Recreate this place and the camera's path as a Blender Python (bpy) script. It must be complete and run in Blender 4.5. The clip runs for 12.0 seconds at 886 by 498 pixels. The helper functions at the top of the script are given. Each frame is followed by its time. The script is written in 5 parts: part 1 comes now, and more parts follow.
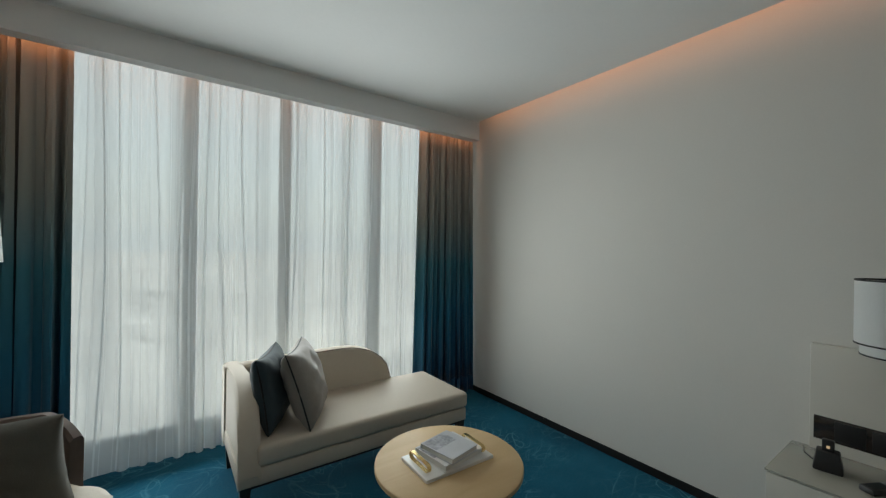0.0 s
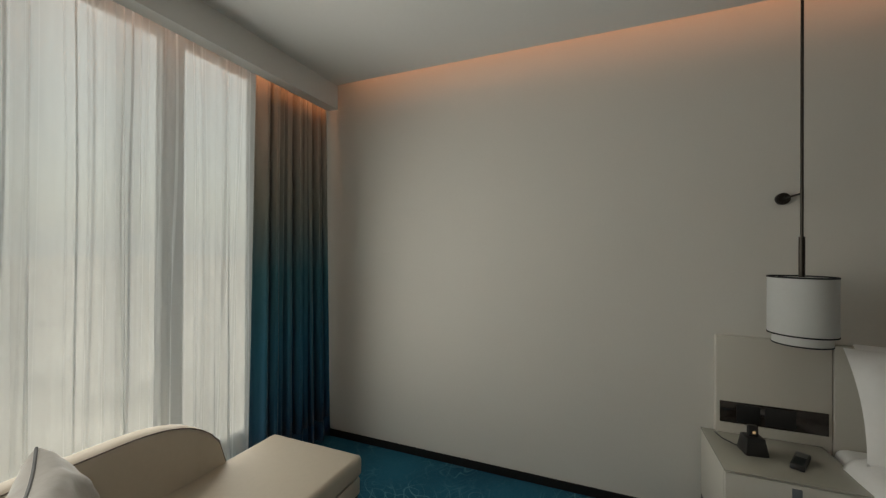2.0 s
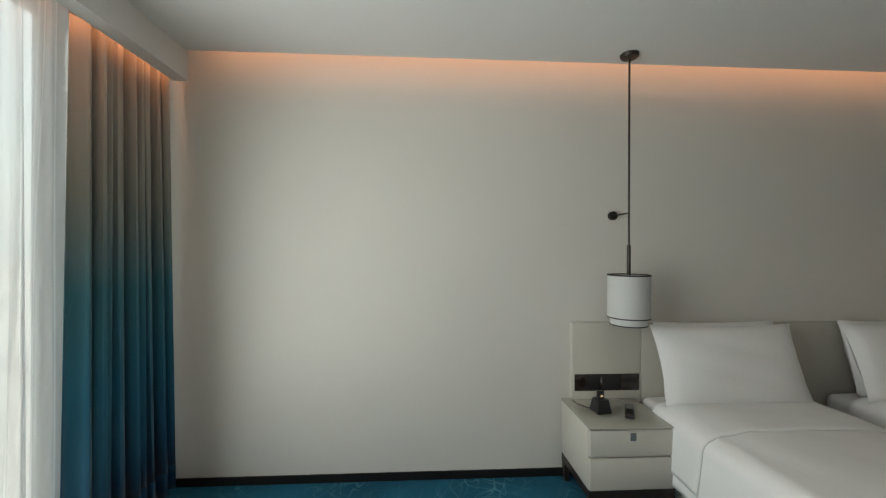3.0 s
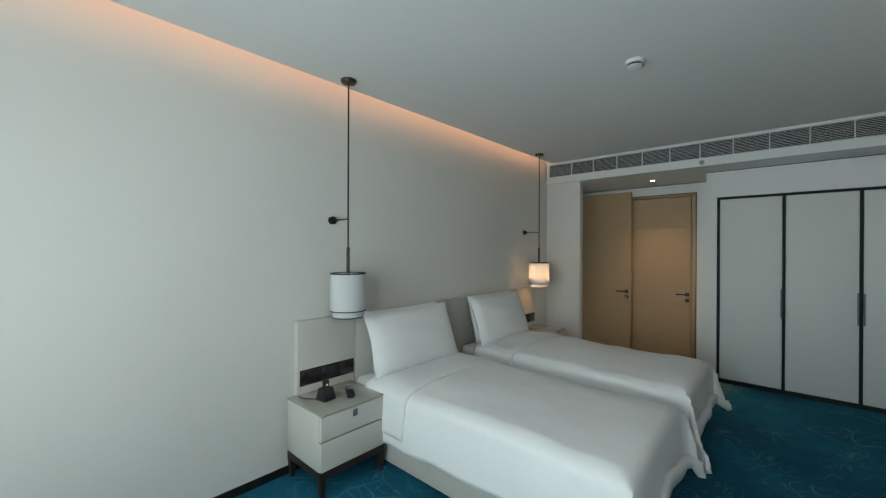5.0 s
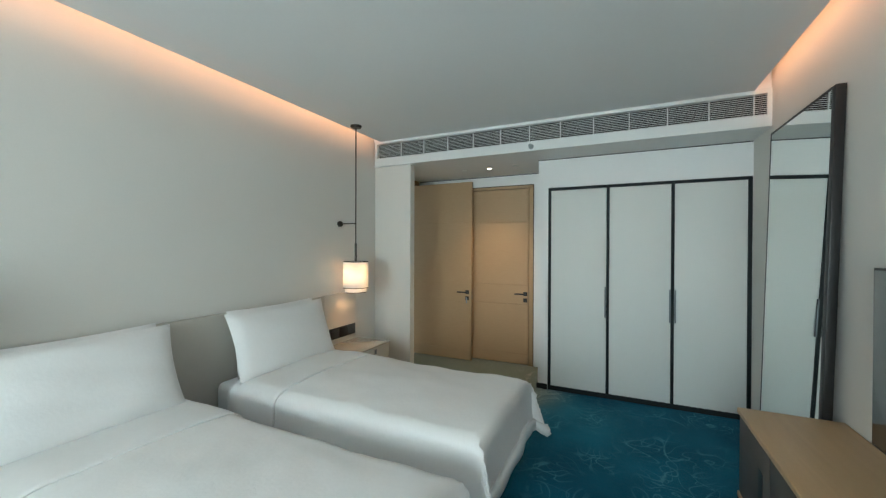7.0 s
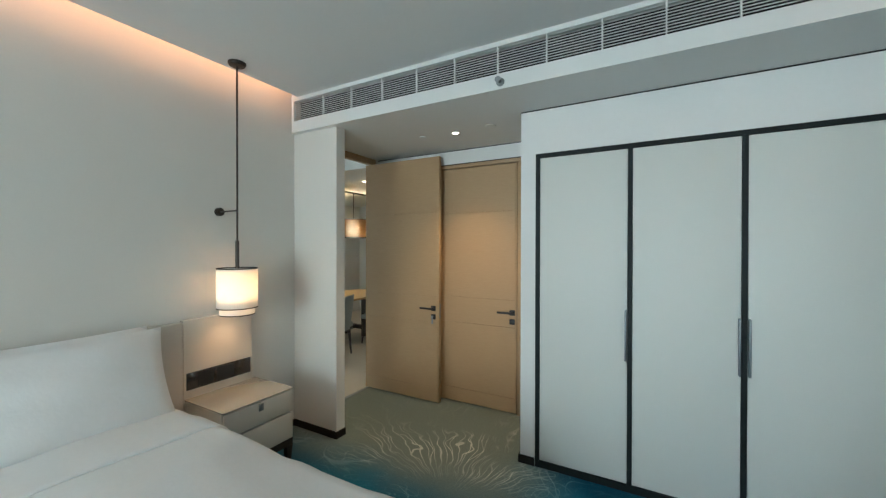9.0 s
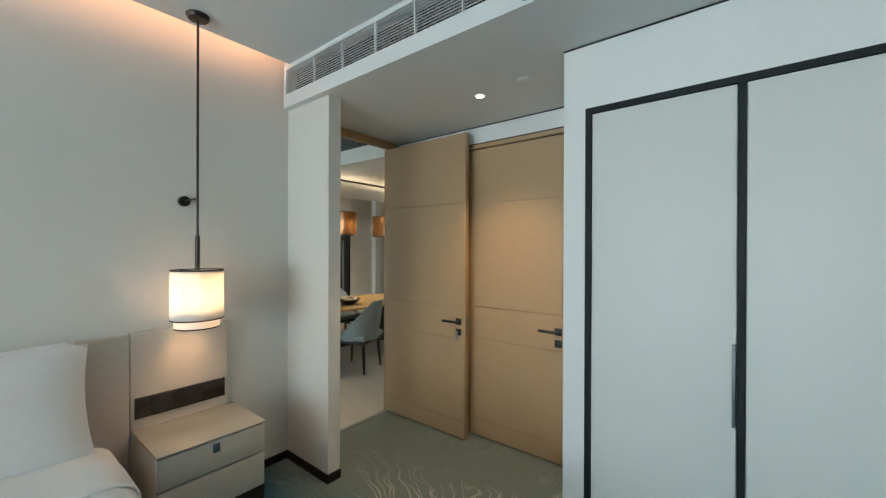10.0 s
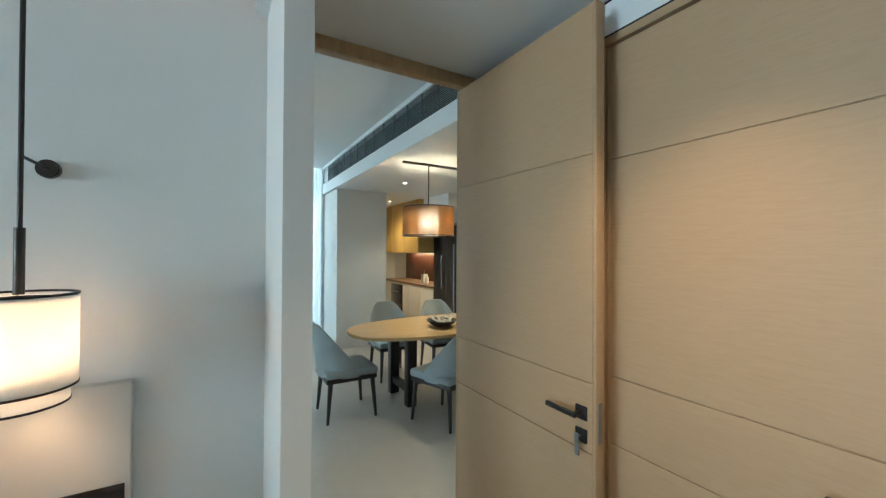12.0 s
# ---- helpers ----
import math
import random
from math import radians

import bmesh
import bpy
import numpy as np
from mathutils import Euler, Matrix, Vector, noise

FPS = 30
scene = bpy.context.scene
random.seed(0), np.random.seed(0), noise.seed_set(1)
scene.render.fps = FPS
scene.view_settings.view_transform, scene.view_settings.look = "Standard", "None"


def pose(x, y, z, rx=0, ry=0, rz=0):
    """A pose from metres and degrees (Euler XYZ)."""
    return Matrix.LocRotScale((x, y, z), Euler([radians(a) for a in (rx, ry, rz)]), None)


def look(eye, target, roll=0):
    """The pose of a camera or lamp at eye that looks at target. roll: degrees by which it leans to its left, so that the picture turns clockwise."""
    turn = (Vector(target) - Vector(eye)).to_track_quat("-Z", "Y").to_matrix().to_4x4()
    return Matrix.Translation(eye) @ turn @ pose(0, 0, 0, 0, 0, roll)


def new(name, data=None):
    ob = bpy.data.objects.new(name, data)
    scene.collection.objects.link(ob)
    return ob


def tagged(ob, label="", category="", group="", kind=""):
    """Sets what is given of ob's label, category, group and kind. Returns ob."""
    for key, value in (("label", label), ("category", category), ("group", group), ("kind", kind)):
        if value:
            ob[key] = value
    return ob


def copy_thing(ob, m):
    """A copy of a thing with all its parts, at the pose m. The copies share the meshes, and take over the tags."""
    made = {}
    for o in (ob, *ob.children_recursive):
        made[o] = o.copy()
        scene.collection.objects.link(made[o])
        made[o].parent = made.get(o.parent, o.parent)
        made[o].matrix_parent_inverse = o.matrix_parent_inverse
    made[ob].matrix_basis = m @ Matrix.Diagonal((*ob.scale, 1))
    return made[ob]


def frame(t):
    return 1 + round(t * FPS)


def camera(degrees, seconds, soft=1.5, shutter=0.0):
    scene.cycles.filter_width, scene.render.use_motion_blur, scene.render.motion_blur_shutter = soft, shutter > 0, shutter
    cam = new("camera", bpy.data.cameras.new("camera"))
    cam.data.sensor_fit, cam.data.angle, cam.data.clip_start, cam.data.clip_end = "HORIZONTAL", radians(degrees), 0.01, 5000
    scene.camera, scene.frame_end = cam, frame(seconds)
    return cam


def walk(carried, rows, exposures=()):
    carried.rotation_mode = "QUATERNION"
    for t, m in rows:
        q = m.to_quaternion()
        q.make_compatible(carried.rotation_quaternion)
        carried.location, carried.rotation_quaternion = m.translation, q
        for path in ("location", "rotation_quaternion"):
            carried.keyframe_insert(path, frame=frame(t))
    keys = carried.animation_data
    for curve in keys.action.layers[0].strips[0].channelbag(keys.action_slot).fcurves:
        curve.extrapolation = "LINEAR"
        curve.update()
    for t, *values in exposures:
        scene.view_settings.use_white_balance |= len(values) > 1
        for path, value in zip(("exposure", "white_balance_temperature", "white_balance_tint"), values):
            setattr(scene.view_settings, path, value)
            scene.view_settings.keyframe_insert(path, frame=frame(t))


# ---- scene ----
cam = camera(98.6, 12.0, soft=1.3)
PATH = [
    (0, (0.211, 0.026, 1.537), (1.378, 1.651, 1.535), 0.9),
    (0.5, (0.311, 0.339, 1.528), (1.612, 1.858, 1.53), 0.7),
    (1, (0.385, 0.623, 1.544), (1.845, 1.99, 1.553), 0.6),
    (1.5, (0.398, 0.873, 1.553), (2.044, 2.01, 1.56), 0.4),
    (2, (0.333, 1.104, 1.55), (2.181, 1.869, 1.557), 0.3),
    (2.5, (0.304, 1.35, 1.568), (2.277, 1.677, 1.573), 0.2),
    (3, (0.285, 1.555, 1.596), (2.282, 1.443, 1.596), 0.2),
    (4.8, (0.29, 1.906, 1.624), (1.727, 0.515, 1.62), 0.2),
    (5, (0.273, 1.851, 1.623), (1.608, 0.362, 1.617), 0.2),
    (5.5, (0.199, 1.614, 1.625), (1.33, -0.036, 1.611), 0.3),
    (6, (0.2, 1.284, 1.606), (1.217, -0.438, 1.594), 0.2),
    (6.5, (0.179, 0.917, 1.604), (1.093, -0.862, 1.59), 0.2),
    (7, (0.137, 0.499, 1.594), (0.99, -1.31, 1.581), 0.2),
    (9, (0.132, -1.133, 1.584), (1.108, -2.879, 1.572), 0.1),
    (9.5, (0.141, -1.552, 1.575), (1.224, -3.233, 1.561), 0.2),
    (10, (0.266, -1.939, 1.559), (1.51, -3.505, 1.554), 0.2),
    (10.5, (0.396, -2.33, 1.564), (1.797, -3.757, 1.566), 0.2),
    (11, (0.59, -2.704, 1.565), (2.12, -3.992, 1.58), 0.2),
    (11.5, (0.855, -3.011, 1.551), (2.507, -4.139, 1.578), 0.3),
    (12, (1.118, -3.267, 1.559), (2.843, -4.28, 1.577), 0.3),
]
EXPOSURES = [(0.0, 0.25, 6800, 6), (0.5, 0.0, 7100, 8), (1.0, -0.1, 7300, 9), (1.5, -0.1, 7500, 10), (2.0, 0.0, 7900, 11), (2.5, 0.3, 8250, 13), (3.0, 0.75, 7200, 8), (5.0, 1.05, 6250, 0), (5.5, 1.2, 6300, 0), (7.0, 1.88, 6200, -1), (9.0, 2.05, 6050, -1), (10.5, 2.15, 5900, 0), (12.0, 2.35, 5300, -4)]
walk(cam, [(t, look(eye, target, roll)) for t, eye, target, roll in PATH], EXPOSURES)

# ---- world and large lights ----
world = bpy.data.worlds.new("world")
scene.world = world
world.use_nodes = True
wn = world.node_tree.nodes
sky = wn.new("ShaderNodeTexSky")
sky.sky_type, sky.sun_disc = "NISHITA", False
sky.sun_elevation, sky.sun_rotation = radians(42), radians(200)
sky.dust_density, sky.air_density = 4.0, 1.5
# hazy air: most of the sky's colour is veiled by pale dust
haze = wn.new("ShaderNodeMix")
haze.data_type = "RGBA"
haze.inputs["Factor"].default_value = 0.8
haze.inputs["B"].default_value = (5.3, 5.8, 6.15, 1)
wn["Background"].inputs["Strength"].default_value = 0.18
world.node_tree.links.new(sky.outputs["Color"], haze.inputs["A"])
world.node_tree.links.new(haze.outputs["Result"], wn["Background"].inputs["Color"])

sun_data = bpy.data.lights.new("sun", "SUN")
sun_data.energy, sun_data.angle, sun_data.color = 4.2, radians(3), (1.0, 0.94, 0.86)
sun = new("sun", sun_data)
# the sun stands behind the building, away from the glazed front
sun.matrix_world = look((0, 0, 40), (0 + 14, 40, 0))

WARM = (1.0, 0.46, 0.25)
LAMP = (1.0, 0.72, 0.44)
WHITE_LAMP = (1.0, 0.80, 0.58)


def area(name, m, sx, sy, watts, colour):
    d = bpy.data.lights.new(name, "AREA")
    d.shape, d.size, d.size_y, d.energy, d.color = "RECTANGLE", sx, sy, watts, colour
    ob = new(name, d)
    ob.matrix_world = m
    return ob


def bulb(name, place, watts, colour, radius=0.04):
    d = bpy.data.lights.new(name, "POINT")
    d.energy, d.color, d.shadow_soft_size = watts, colour, radius
    ob = new(name, d)
    ob.location = place
    return ob


def spot(name, place, watts, colour, degrees, blend=0.6):
    d = bpy.data.lights.new(name, "SPOT")
    d.energy, d.color, d.spot_size, d.spot_blend, d.shadow_soft_size = watts, colour, radians(degrees), blend, 0.03
    ob = new(name, d)
    ob.location = place
    return ob


# main planes of the bedroom
WALL_E, WALL_W, FACADE = 2.93, -0.94, 3.72
CEIL, TOP, SOFFIT = 2.87, 3.06, 2.57
BOX_Y, WARD_Y, DOOR_Y = -3.39, -3.86, -4.60

# light strips in the two ceiling coves and behind the curtain pelmet
area("cove_strip_bed_wall", look((2.785, -0.16, 3.0), (2.93, -0.16, 2.70)), 6.3, 0.06, 3.3, WARM)
area("cove_strip_screen_wall", look((-0.80, -0.16, 3.0), (-0.94, -0.16, 2.70)), 6.3, 0.06, 3.2, WARM)
area("curtain_strip", look((1.0, 3.185, 2.80), (1.0, 3.26, 2.60)), 3.7, 0.02, 2, WARM)
# added area lamp inside the sheers, standing in for daylight through the bedroom's glazed front
day = area("window_daylight", look((0.97, 3.245, 1.25), (0.97, 0.0, 1.25)), 2.4, 2.25, 35, (0.87, 0.95, 1.0))
day.data.spread = radians(155)
# added lamp standing in for sky light through the living room glazing
living = area("living_window_daylight", look((5.6, 3.2, 1.5), (5.8, 0.0, 1.35)), 4.4, 2.4, 10, (0.80, 0.93, 1.0))
spot("entry_downlight_beam", (1.654, -4.076, 2.55), 18, (1.0, 0.66, 0.39), 92, 1.0)
bulb("bedside_bulb", (2.70, -2.765, 1.28), 1.7, (1.0, 0.52, 0.26), 0.05)
bulb("dining_bulb", (4.97, -5.33, 1.88), 5.5, LAMP, 0.06)
bulb("dining_bulb", (4.97, -6.42, 1.88), 5.5, LAMP, 0.06)
spot("dining_downlight_beam", (6.2, -5.6, 2.55), 7, WHITE_LAMP, 110)
spot("dining_downlight_beam", (4.0, -5.6, 2.55), 7, WHITE_LAMP, 110)
spot("kitchen_downlight_beam", (8.2, -5.9, 2.55), 30, LAMP, 140, 1.0)
area("under_cabinet_strip", look((8.6, -7.34, 1.535), (8.6, -7.40, 0.9)), 2.2, 0.04, 5, (1.0, 0.70, 0.36))


# ---- materials ----
def mat(name, colour, rough=0.6, metal=0.0, vary=0.06, grain=40.0, bump=0.0, bump_scale=200.0, spec=0.5, blotch=1.5, stretch=(1, 1, 1), coat=0.0, sheen=0.0):
    """A surface with variation at two scales and a fine relief, in metres."""
    m = bpy.data.materials.new(name)
    m.use_nodes = True
    n, l = m.node_tree.nodes, m.node_tree.links
    b = n["Principled BSDF"]
    tc = n.new("ShaderNodeTexCoord")
    mp = n.new("ShaderNodeMapping")
    mp.inputs["Scale"].default_value = stretch
    geo = n.new("ShaderNodeNewGeometry")
    l.new(geo.outputs["Position"], mp.inputs["Vector"])
    fine, broad = n.new("ShaderNodeTexNoise"), n.new("ShaderNodeTexNoise")
    fine.inputs["Scale"].default_value, fine.inputs["Detail"].default_value = grain, 4
    broad.inputs["Scale"].default_value, broad.inputs["Detail"].default_value = blotch, 3
    for t in (fine, broad):
        l.new(mp.outputs["Vector"], t.inputs["Vector"])
    add = n.new("ShaderNodeMath")
    add.operation = "ADD"
    l.new(fine.outputs["Fac"], add.inputs[0])
    l.new(broad.outputs["Fac"], add.inputs[1])
    rng = n.new("ShaderNodeMapRange")
    rng.inputs["From Min"].default_value, rng.inputs["From Max"].default_value = 0.6, 1.4
    rng.inputs["To Min"].default_value, rng.inputs["To Max"].default_value = 1 - vary, 1 + vary
    l.new(add.outputs[0], rng.inputs["Value"])
    mul = n.new("ShaderNodeVectorMath")
    mul.operation = "SCALE"
    mul.inputs[0].default_value = colour
    l.new(rng.outputs[0], mul.inputs["Scale"])
    l.new(mul.outputs["Vector"], b.inputs["Base Color"])
    rr = n.new("ShaderNodeMapRange")
    rr.inputs["To Min"].default_value, rr.inputs["To Max"].default_value = max(rough - 0.08, 0.02), min(rough + 0.08, 1)
    l.new(broad.outputs["Fac"], rr.inputs["Value"])
    l.new(rr.outputs[0], b.inputs["Roughness"])
    b.inputs["Metallic"].default_value = metal
    b.inputs["Specular IOR Level"].default_value = spec
    b.inputs["Coat Weight"].default_value = coat
    b.inputs["Coat Roughness"].default_value = 0.08
    b.inputs["Sheen Weight"].default_value = sheen
    if bump:
        t = n.new("ShaderNodeTexNoise")
        t.inputs["Scale"].default_value, t.inputs["Detail"].default_value = bump_scale, 3
        l.new(mp.outputs["Vector"], t.inputs["Vector"])
        bp = n.new("ShaderNodeBump")
        bp.inputs["Strength"].default_value, bp.inputs["Distance"].default_value = bump, 0.004
        l.new(t.outputs["Fac"], bp.inputs["Height"])
        l.new(bp.outputs["Normal"], b.inputs["Normal"])
    return m


def wood(name, light, dark, along=(1, 1, 1), rough=0.45, scale=3.0, bump=0.15, fine=60.0):
    """Wood with a long grain; the axis with the small factor is the one the grain follows."""
    m = bpy.data.materials.new(name)
    m.use_nodes = True
    n, l = m.node_tree.nodes, m.node_tree.links
    b = n["Principled BSDF"]
    geo, mp = n.new("ShaderNodeNewGeometry"), n.new("ShaderNodeMapping")
    mp.inputs["Scale"].default_value = along
    l.new(geo.outputs["Position"], mp.inputs["Vector"])
    big, small = n.new("ShaderNodeTexNoise"), n.new("ShaderNodeTexNoise")
    big.inputs["Scale"].default_value, big.inputs["Detail"].default_value, big.inputs["Distortion"].default_value = scale, 5, 0.6
    small.inputs["Scale"].default_value, small.inputs["Detail"].default_value = fine, 4
    for t in (big, small):
        l.new(mp.outputs["Vector"], t.inputs["Vector"])
    mix = n.new("ShaderNodeMath")
    mix.operation = "MULTIPLY_ADD"
    mix.inputs[1].default_value = 0.6
    l.new(small.outputs["Fac"], mix.inputs[0])
    l.new(big.outputs["Fac"], mix.inputs[2])
    ramp = n.new("ShaderNodeValToRGB")
    ramp.color_ramp.elements[0].position, ramp.color_ramp.elements[1].position = 0.5, 1.1
    ramp.color_ramp.elements[0].color, ramp.color_ramp.elements[1].color = (*dark, 1), (*light, 1)
    l.new(mix.outputs[0], ramp.inputs["Fac"])
    l.new(ramp.outputs["Color"], b.inputs["Base Color"])
    b.inputs["Roughness"].default_value = rough
    bp = n.new("ShaderNodeBump")
    bp.inputs["Strength"].default_value, bp.inputs["Distance"].default_value = bump, 0.002
    l.new(small.outputs["Fac"], bp.inputs["Height"])
    l.new(bp.outputs["Normal"], b.inputs["Normal"])
    return m


def glow(name, colour, strength):
    m = bpy.data.materials.new(name)
    m.use_nodes = True
    n, l = m.node_tree.nodes, m.node_tree.links
    n.remove(n["Principled BSDF"])
    e = n.new("ShaderNodeEmission")
    e.inputs["Color"].default_value, e.inputs["Strength"].default_value = (*colour, 1), strength
    l.new(e.outputs[0], n["Material Output"].inputs["Surface"])
    return m


ROOT_X, ROOT_Y = 1.25, -3.2


def carpet():
    """Teal carpet with thin pale swirling threads, greyer and paler towards the entry."""
    m = mat("carpet", (0.02, 0.07, 0.10), 0.95, bump=0.9, bump_scale=260, spec=0.08, sheen=0.04)
    n, l = m.node_tree.nodes, m.node_tree.links
    b = n["Principled BSDF"]
    geo = n.new("ShaderNodeNewGeometry")
    sep = n.new("ShaderNodeSeparateXYZ")
    l.new(geo.outputs["Position"], sep.inputs[0])
    blot = n.new("ShaderNodeTexNoise")
    blot.inputs["Scale"].default_value, blot.inputs["Detail"].default_value = 1.3, 4
    l.new(geo.outputs["Position"], blot.inputs["Vector"])
    # where the paler ground of the entry begins
    edge = n.new("ShaderNodeMath")
    edge.operation = "MULTIPLY_ADD"
    edge.inputs[1].default_value = 0.7
    l.new(blot.outputs["Fac"], edge.inputs[0])
    l.new(sep.outputs["Y"], edge.inputs[2])
    fade = n.new("ShaderNodeMapRange")
    fade.interpolation_type = "SMOOTHSTEP"
    fade.inputs["From Min"].default_value, fade.inputs["From Max"].default_value = -2.6, -3.3
    l.new(edge.outputs[0], fade.inputs["Value"])
    side = n.new("ShaderNodeMapRange")
    side.interpolation_type = "SMOOTHSTEP"
    side.inputs["From Min"].default_value, side.inputs["From Max"].default_value = 0.5, 1.2
    l.new(sep.outputs["X"], side.inputs["Value"])
    pale = n.new("ShaderNodeMath")
    pale.operation = "MULTIPLY"
    l.new(fade.outputs[0], pale.inputs[0])
    l.new(side.outputs[0], pale.inputs[1])
    tone = n.new("ShaderNodeValToRGB")
    tone.color_ramp.elements[0].position, tone.color_ramp.elements[1].position = 0.35, 0.68
    tone.color_ramp.elements[0].color, tone.color_ramp.elements[1].color = (0.007, 0.078, 0.138, 1), (0.014, 0.140, 0.225, 1)
    l.new(blot.outputs["Fac"], tone.inputs["Fac"])
    ground = n.new("ShaderNodeMix")
    ground.data_type = "RGBA"
    ground.inputs["B"].default_value = (0.18, 0.215, 0.195, 1)
    l.new(pale.outputs[0], ground.inputs["Factor"])
    l.new(tone.outputs["Color"], ground.inputs["A"])
    # swirling threads: contour lines of two bent noises
    lines = None
    for scale, count, off in ((1.1, 11.0, 0.0), (1.9, 7.0, 7.3), (2.7, 5.0, 3.9)):
        mp = n.new("ShaderNodeMapping")
        mp.inputs["Location"].default_value = (off, off * 0.7, 0)
        l.new(geo.outputs["Position"], mp.inputs["Vector"])
        t = n.new("ShaderNodeTexNoise")
        t.inputs["Scale"].default_value, t.inputs["Detail"].default_value = scale, 0.8
        t.inputs["Roughness"].default_value, t.inputs["Distortion"].default_value = 0.3, 1.9
        l.new(mp.outputs["Vector"], t.inputs["Vector"])
        k = n.new("ShaderNodeMath")
        k.operation = "MULTIPLY"
        k.inputs[1].default_value = count
        l.new(t.outputs["Fac"], k.inputs[0])
        fr = n.new("ShaderNodeMath")
        fr.operation = "PINGPONG"
        fr.inputs[1].default_value = 0.5
        l.new(k.outputs[0], fr.inputs[0])
        th = n.new("ShaderNodeMapRange")
        th.inputs["From Min"].default_value, th.inputs["From Max"].default_value = 0.055, 0.012
        l.new(fr.outputs[0], th.inputs["Value"])
        if lines is None:
            lines = th
        else:
            mx = n.new("ShaderNodeMath")
            mx.operation = "MAXIMUM"
            l.new(lines.outputs[0], mx.inputs[0])
            l.new(th.outputs[0], mx.inputs[1])
            lines = mx
    # in the entry the strands fan out like a root
    off = n.new("ShaderNodeVectorMath")
    off.operation = "SUBTRACT"
    off.inputs[1].default_value = (ROOT_X, ROOT_Y, 0)
    l.new(geo.outputs["Position"], off.inputs[0])
    bend = n.new("ShaderNodeTexNoise")
    bend.inputs["Scale"].default_value, bend.inputs["Detail"].default_value = 3.2, 1.5
    l.new(geo.outputs["Position"], bend.inputs["Vector"])
    axes = n.new("ShaderNodeSeparateXYZ")
    l.new(off.outputs["Vector"], axes.inputs[0])
    ang = n.new("ShaderNodeMath")
    ang.operation = "ARCTAN2"
    l.new(axes.outputs["X"], ang.inputs[0])
    l.new(axes.outputs["Y"], ang.inputs[1])
    fan = None
    for count, sway in ((12.0, 3.2), (7.0, 4.6)):
        a1 = n.new("ShaderNodeMath")
        a1.operation = "MULTIPLY"
        a1.inputs[1].default_value = count
        l.new(ang.outputs[0], a1.inputs[0])
        a2 = n.new("ShaderNodeMath")
        a2.operation = "MULTIPLY_ADD"
        a2.inputs[1].default_value = sway
        l.new(bend.outputs["Fac"], a2.inputs[0])
        l.new(a1.outputs[0], a2.inputs[2])
        a3 = n.new("ShaderNodeMath")
        a3.operation = "PINGPONG"
        a3.inputs[1].default_value = 0.5
        l.new(a2.outputs[0], a3.inputs[0])
        a4 = n.new("ShaderNodeMapRange")
        a4.inputs["From Min"].default_value, a4.inputs["From Max"].default_value = 0.075, 0.025
        l.new(a3.outputs[0], a4.inputs["Value"])
        if fan is None:
            fan = a4
        else:
            both = n.new("ShaderNodeMath")
            both.operation = "MAXIMUM"
            l.new(fan.outputs[0], both.inputs[0])
            l.new(a4.outputs[0], both.inputs[1])
            fan = both
    reach, thin, short = n.new("ShaderNodeVectorMath"), n.new("ShaderNodeMapRange"), n.new("ShaderNodeMath")
    reach.operation, short.operation = "LENGTH", "MULTIPLY"
    l.new(off.outputs["Vector"], reach.inputs[0])
    thin.inputs["From Min"].default_value, thin.inputs["From Max"].default_value = 0.75, 1.25
    thin.inputs["To Min"].default_value, thin.inputs["To Max"].default_value = 1.0, 0.12
    l.new(reach.outputs["Value"], thin.inputs["Value"])
    l.new(fan.outputs[0], short.inputs[0])
    l.new(thin.outputs[0], short.inputs[1])
    blend = n.new("ShaderNodeMix")
    l.new(pale.outputs[0], blend.inputs["Factor"])
    l.new(lines.outputs[0], blend.inputs["A"])
    l.new(short.outputs[0], blend.inputs["B"])
    lines = blend
    # threads come and go in patches
    patch = n.new("ShaderNodeTexNoise")
    patch.inputs["Scale"].default_value, patch.inputs["Detail"].default_value = 2.3, 3
    l.new(geo.outputs["Position"], patch.inputs["Vector"])
    pm = n.new("ShaderNodeMapRange")
    pm.inputs["From Min"].default_value, pm.inputs["From Max"].default_value = 0.42, 0.64
    pm.inputs["To Max"].default_value = 0.85
    l.new(patch.outputs["Fac"], pm.inputs["Value"])
    amt = n.new("ShaderNodeMath")
    amt.operation = "MULTIPLY"
    l.new(lines.outputs[0], amt.inputs[0])
    l.new(pm.outputs[0], amt.inputs[1])
    thread = n.new("ShaderNodeMix")
    thread.data_type = "RGBA"
    thread.inputs["A"].default_value, thread.inputs["B"].default_value = (0.075, 0.25, 0.32, 1), (0.62, 0.62, 0.55, 1)
    l.new(pale.outputs[0], thread.inputs["Factor"])
    out = n.new("ShaderNodeMix")
    out.data_type = "RGBA"
    l.new(amt.outputs[0], out.inputs["Factor"])
    l.new(ground.outputs["Result"], out.inputs["A"])
    l.new(thread.outputs["Result"], out.inputs["B"])
    pile = n.new("ShaderNodeTexNoise")
    pile.inputs["Scale"].default_value, pile.inputs["Detail"].default_value = 90, 3
    l.new(geo.outputs["Position"], pile.inputs["Vector"])
    pr = n.new("ShaderNodeMapRange")
    pr.inputs["To Min"].default_value, pr.inputs["To Max"].default_value = 0.65, 1.35
    l.new(pile.outputs["Fac"], pr.inputs["Value"])
    sc = n.new("ShaderNodeVectorMath")
    sc.operation = "SCALE"
    l.new(out.outputs["Result"], sc.inputs[0])
    l.new(pr.outputs[0], sc.inputs["Scale"])
    l.new(sc.outputs["Vector"], b.inputs["Base Color"])
    return m


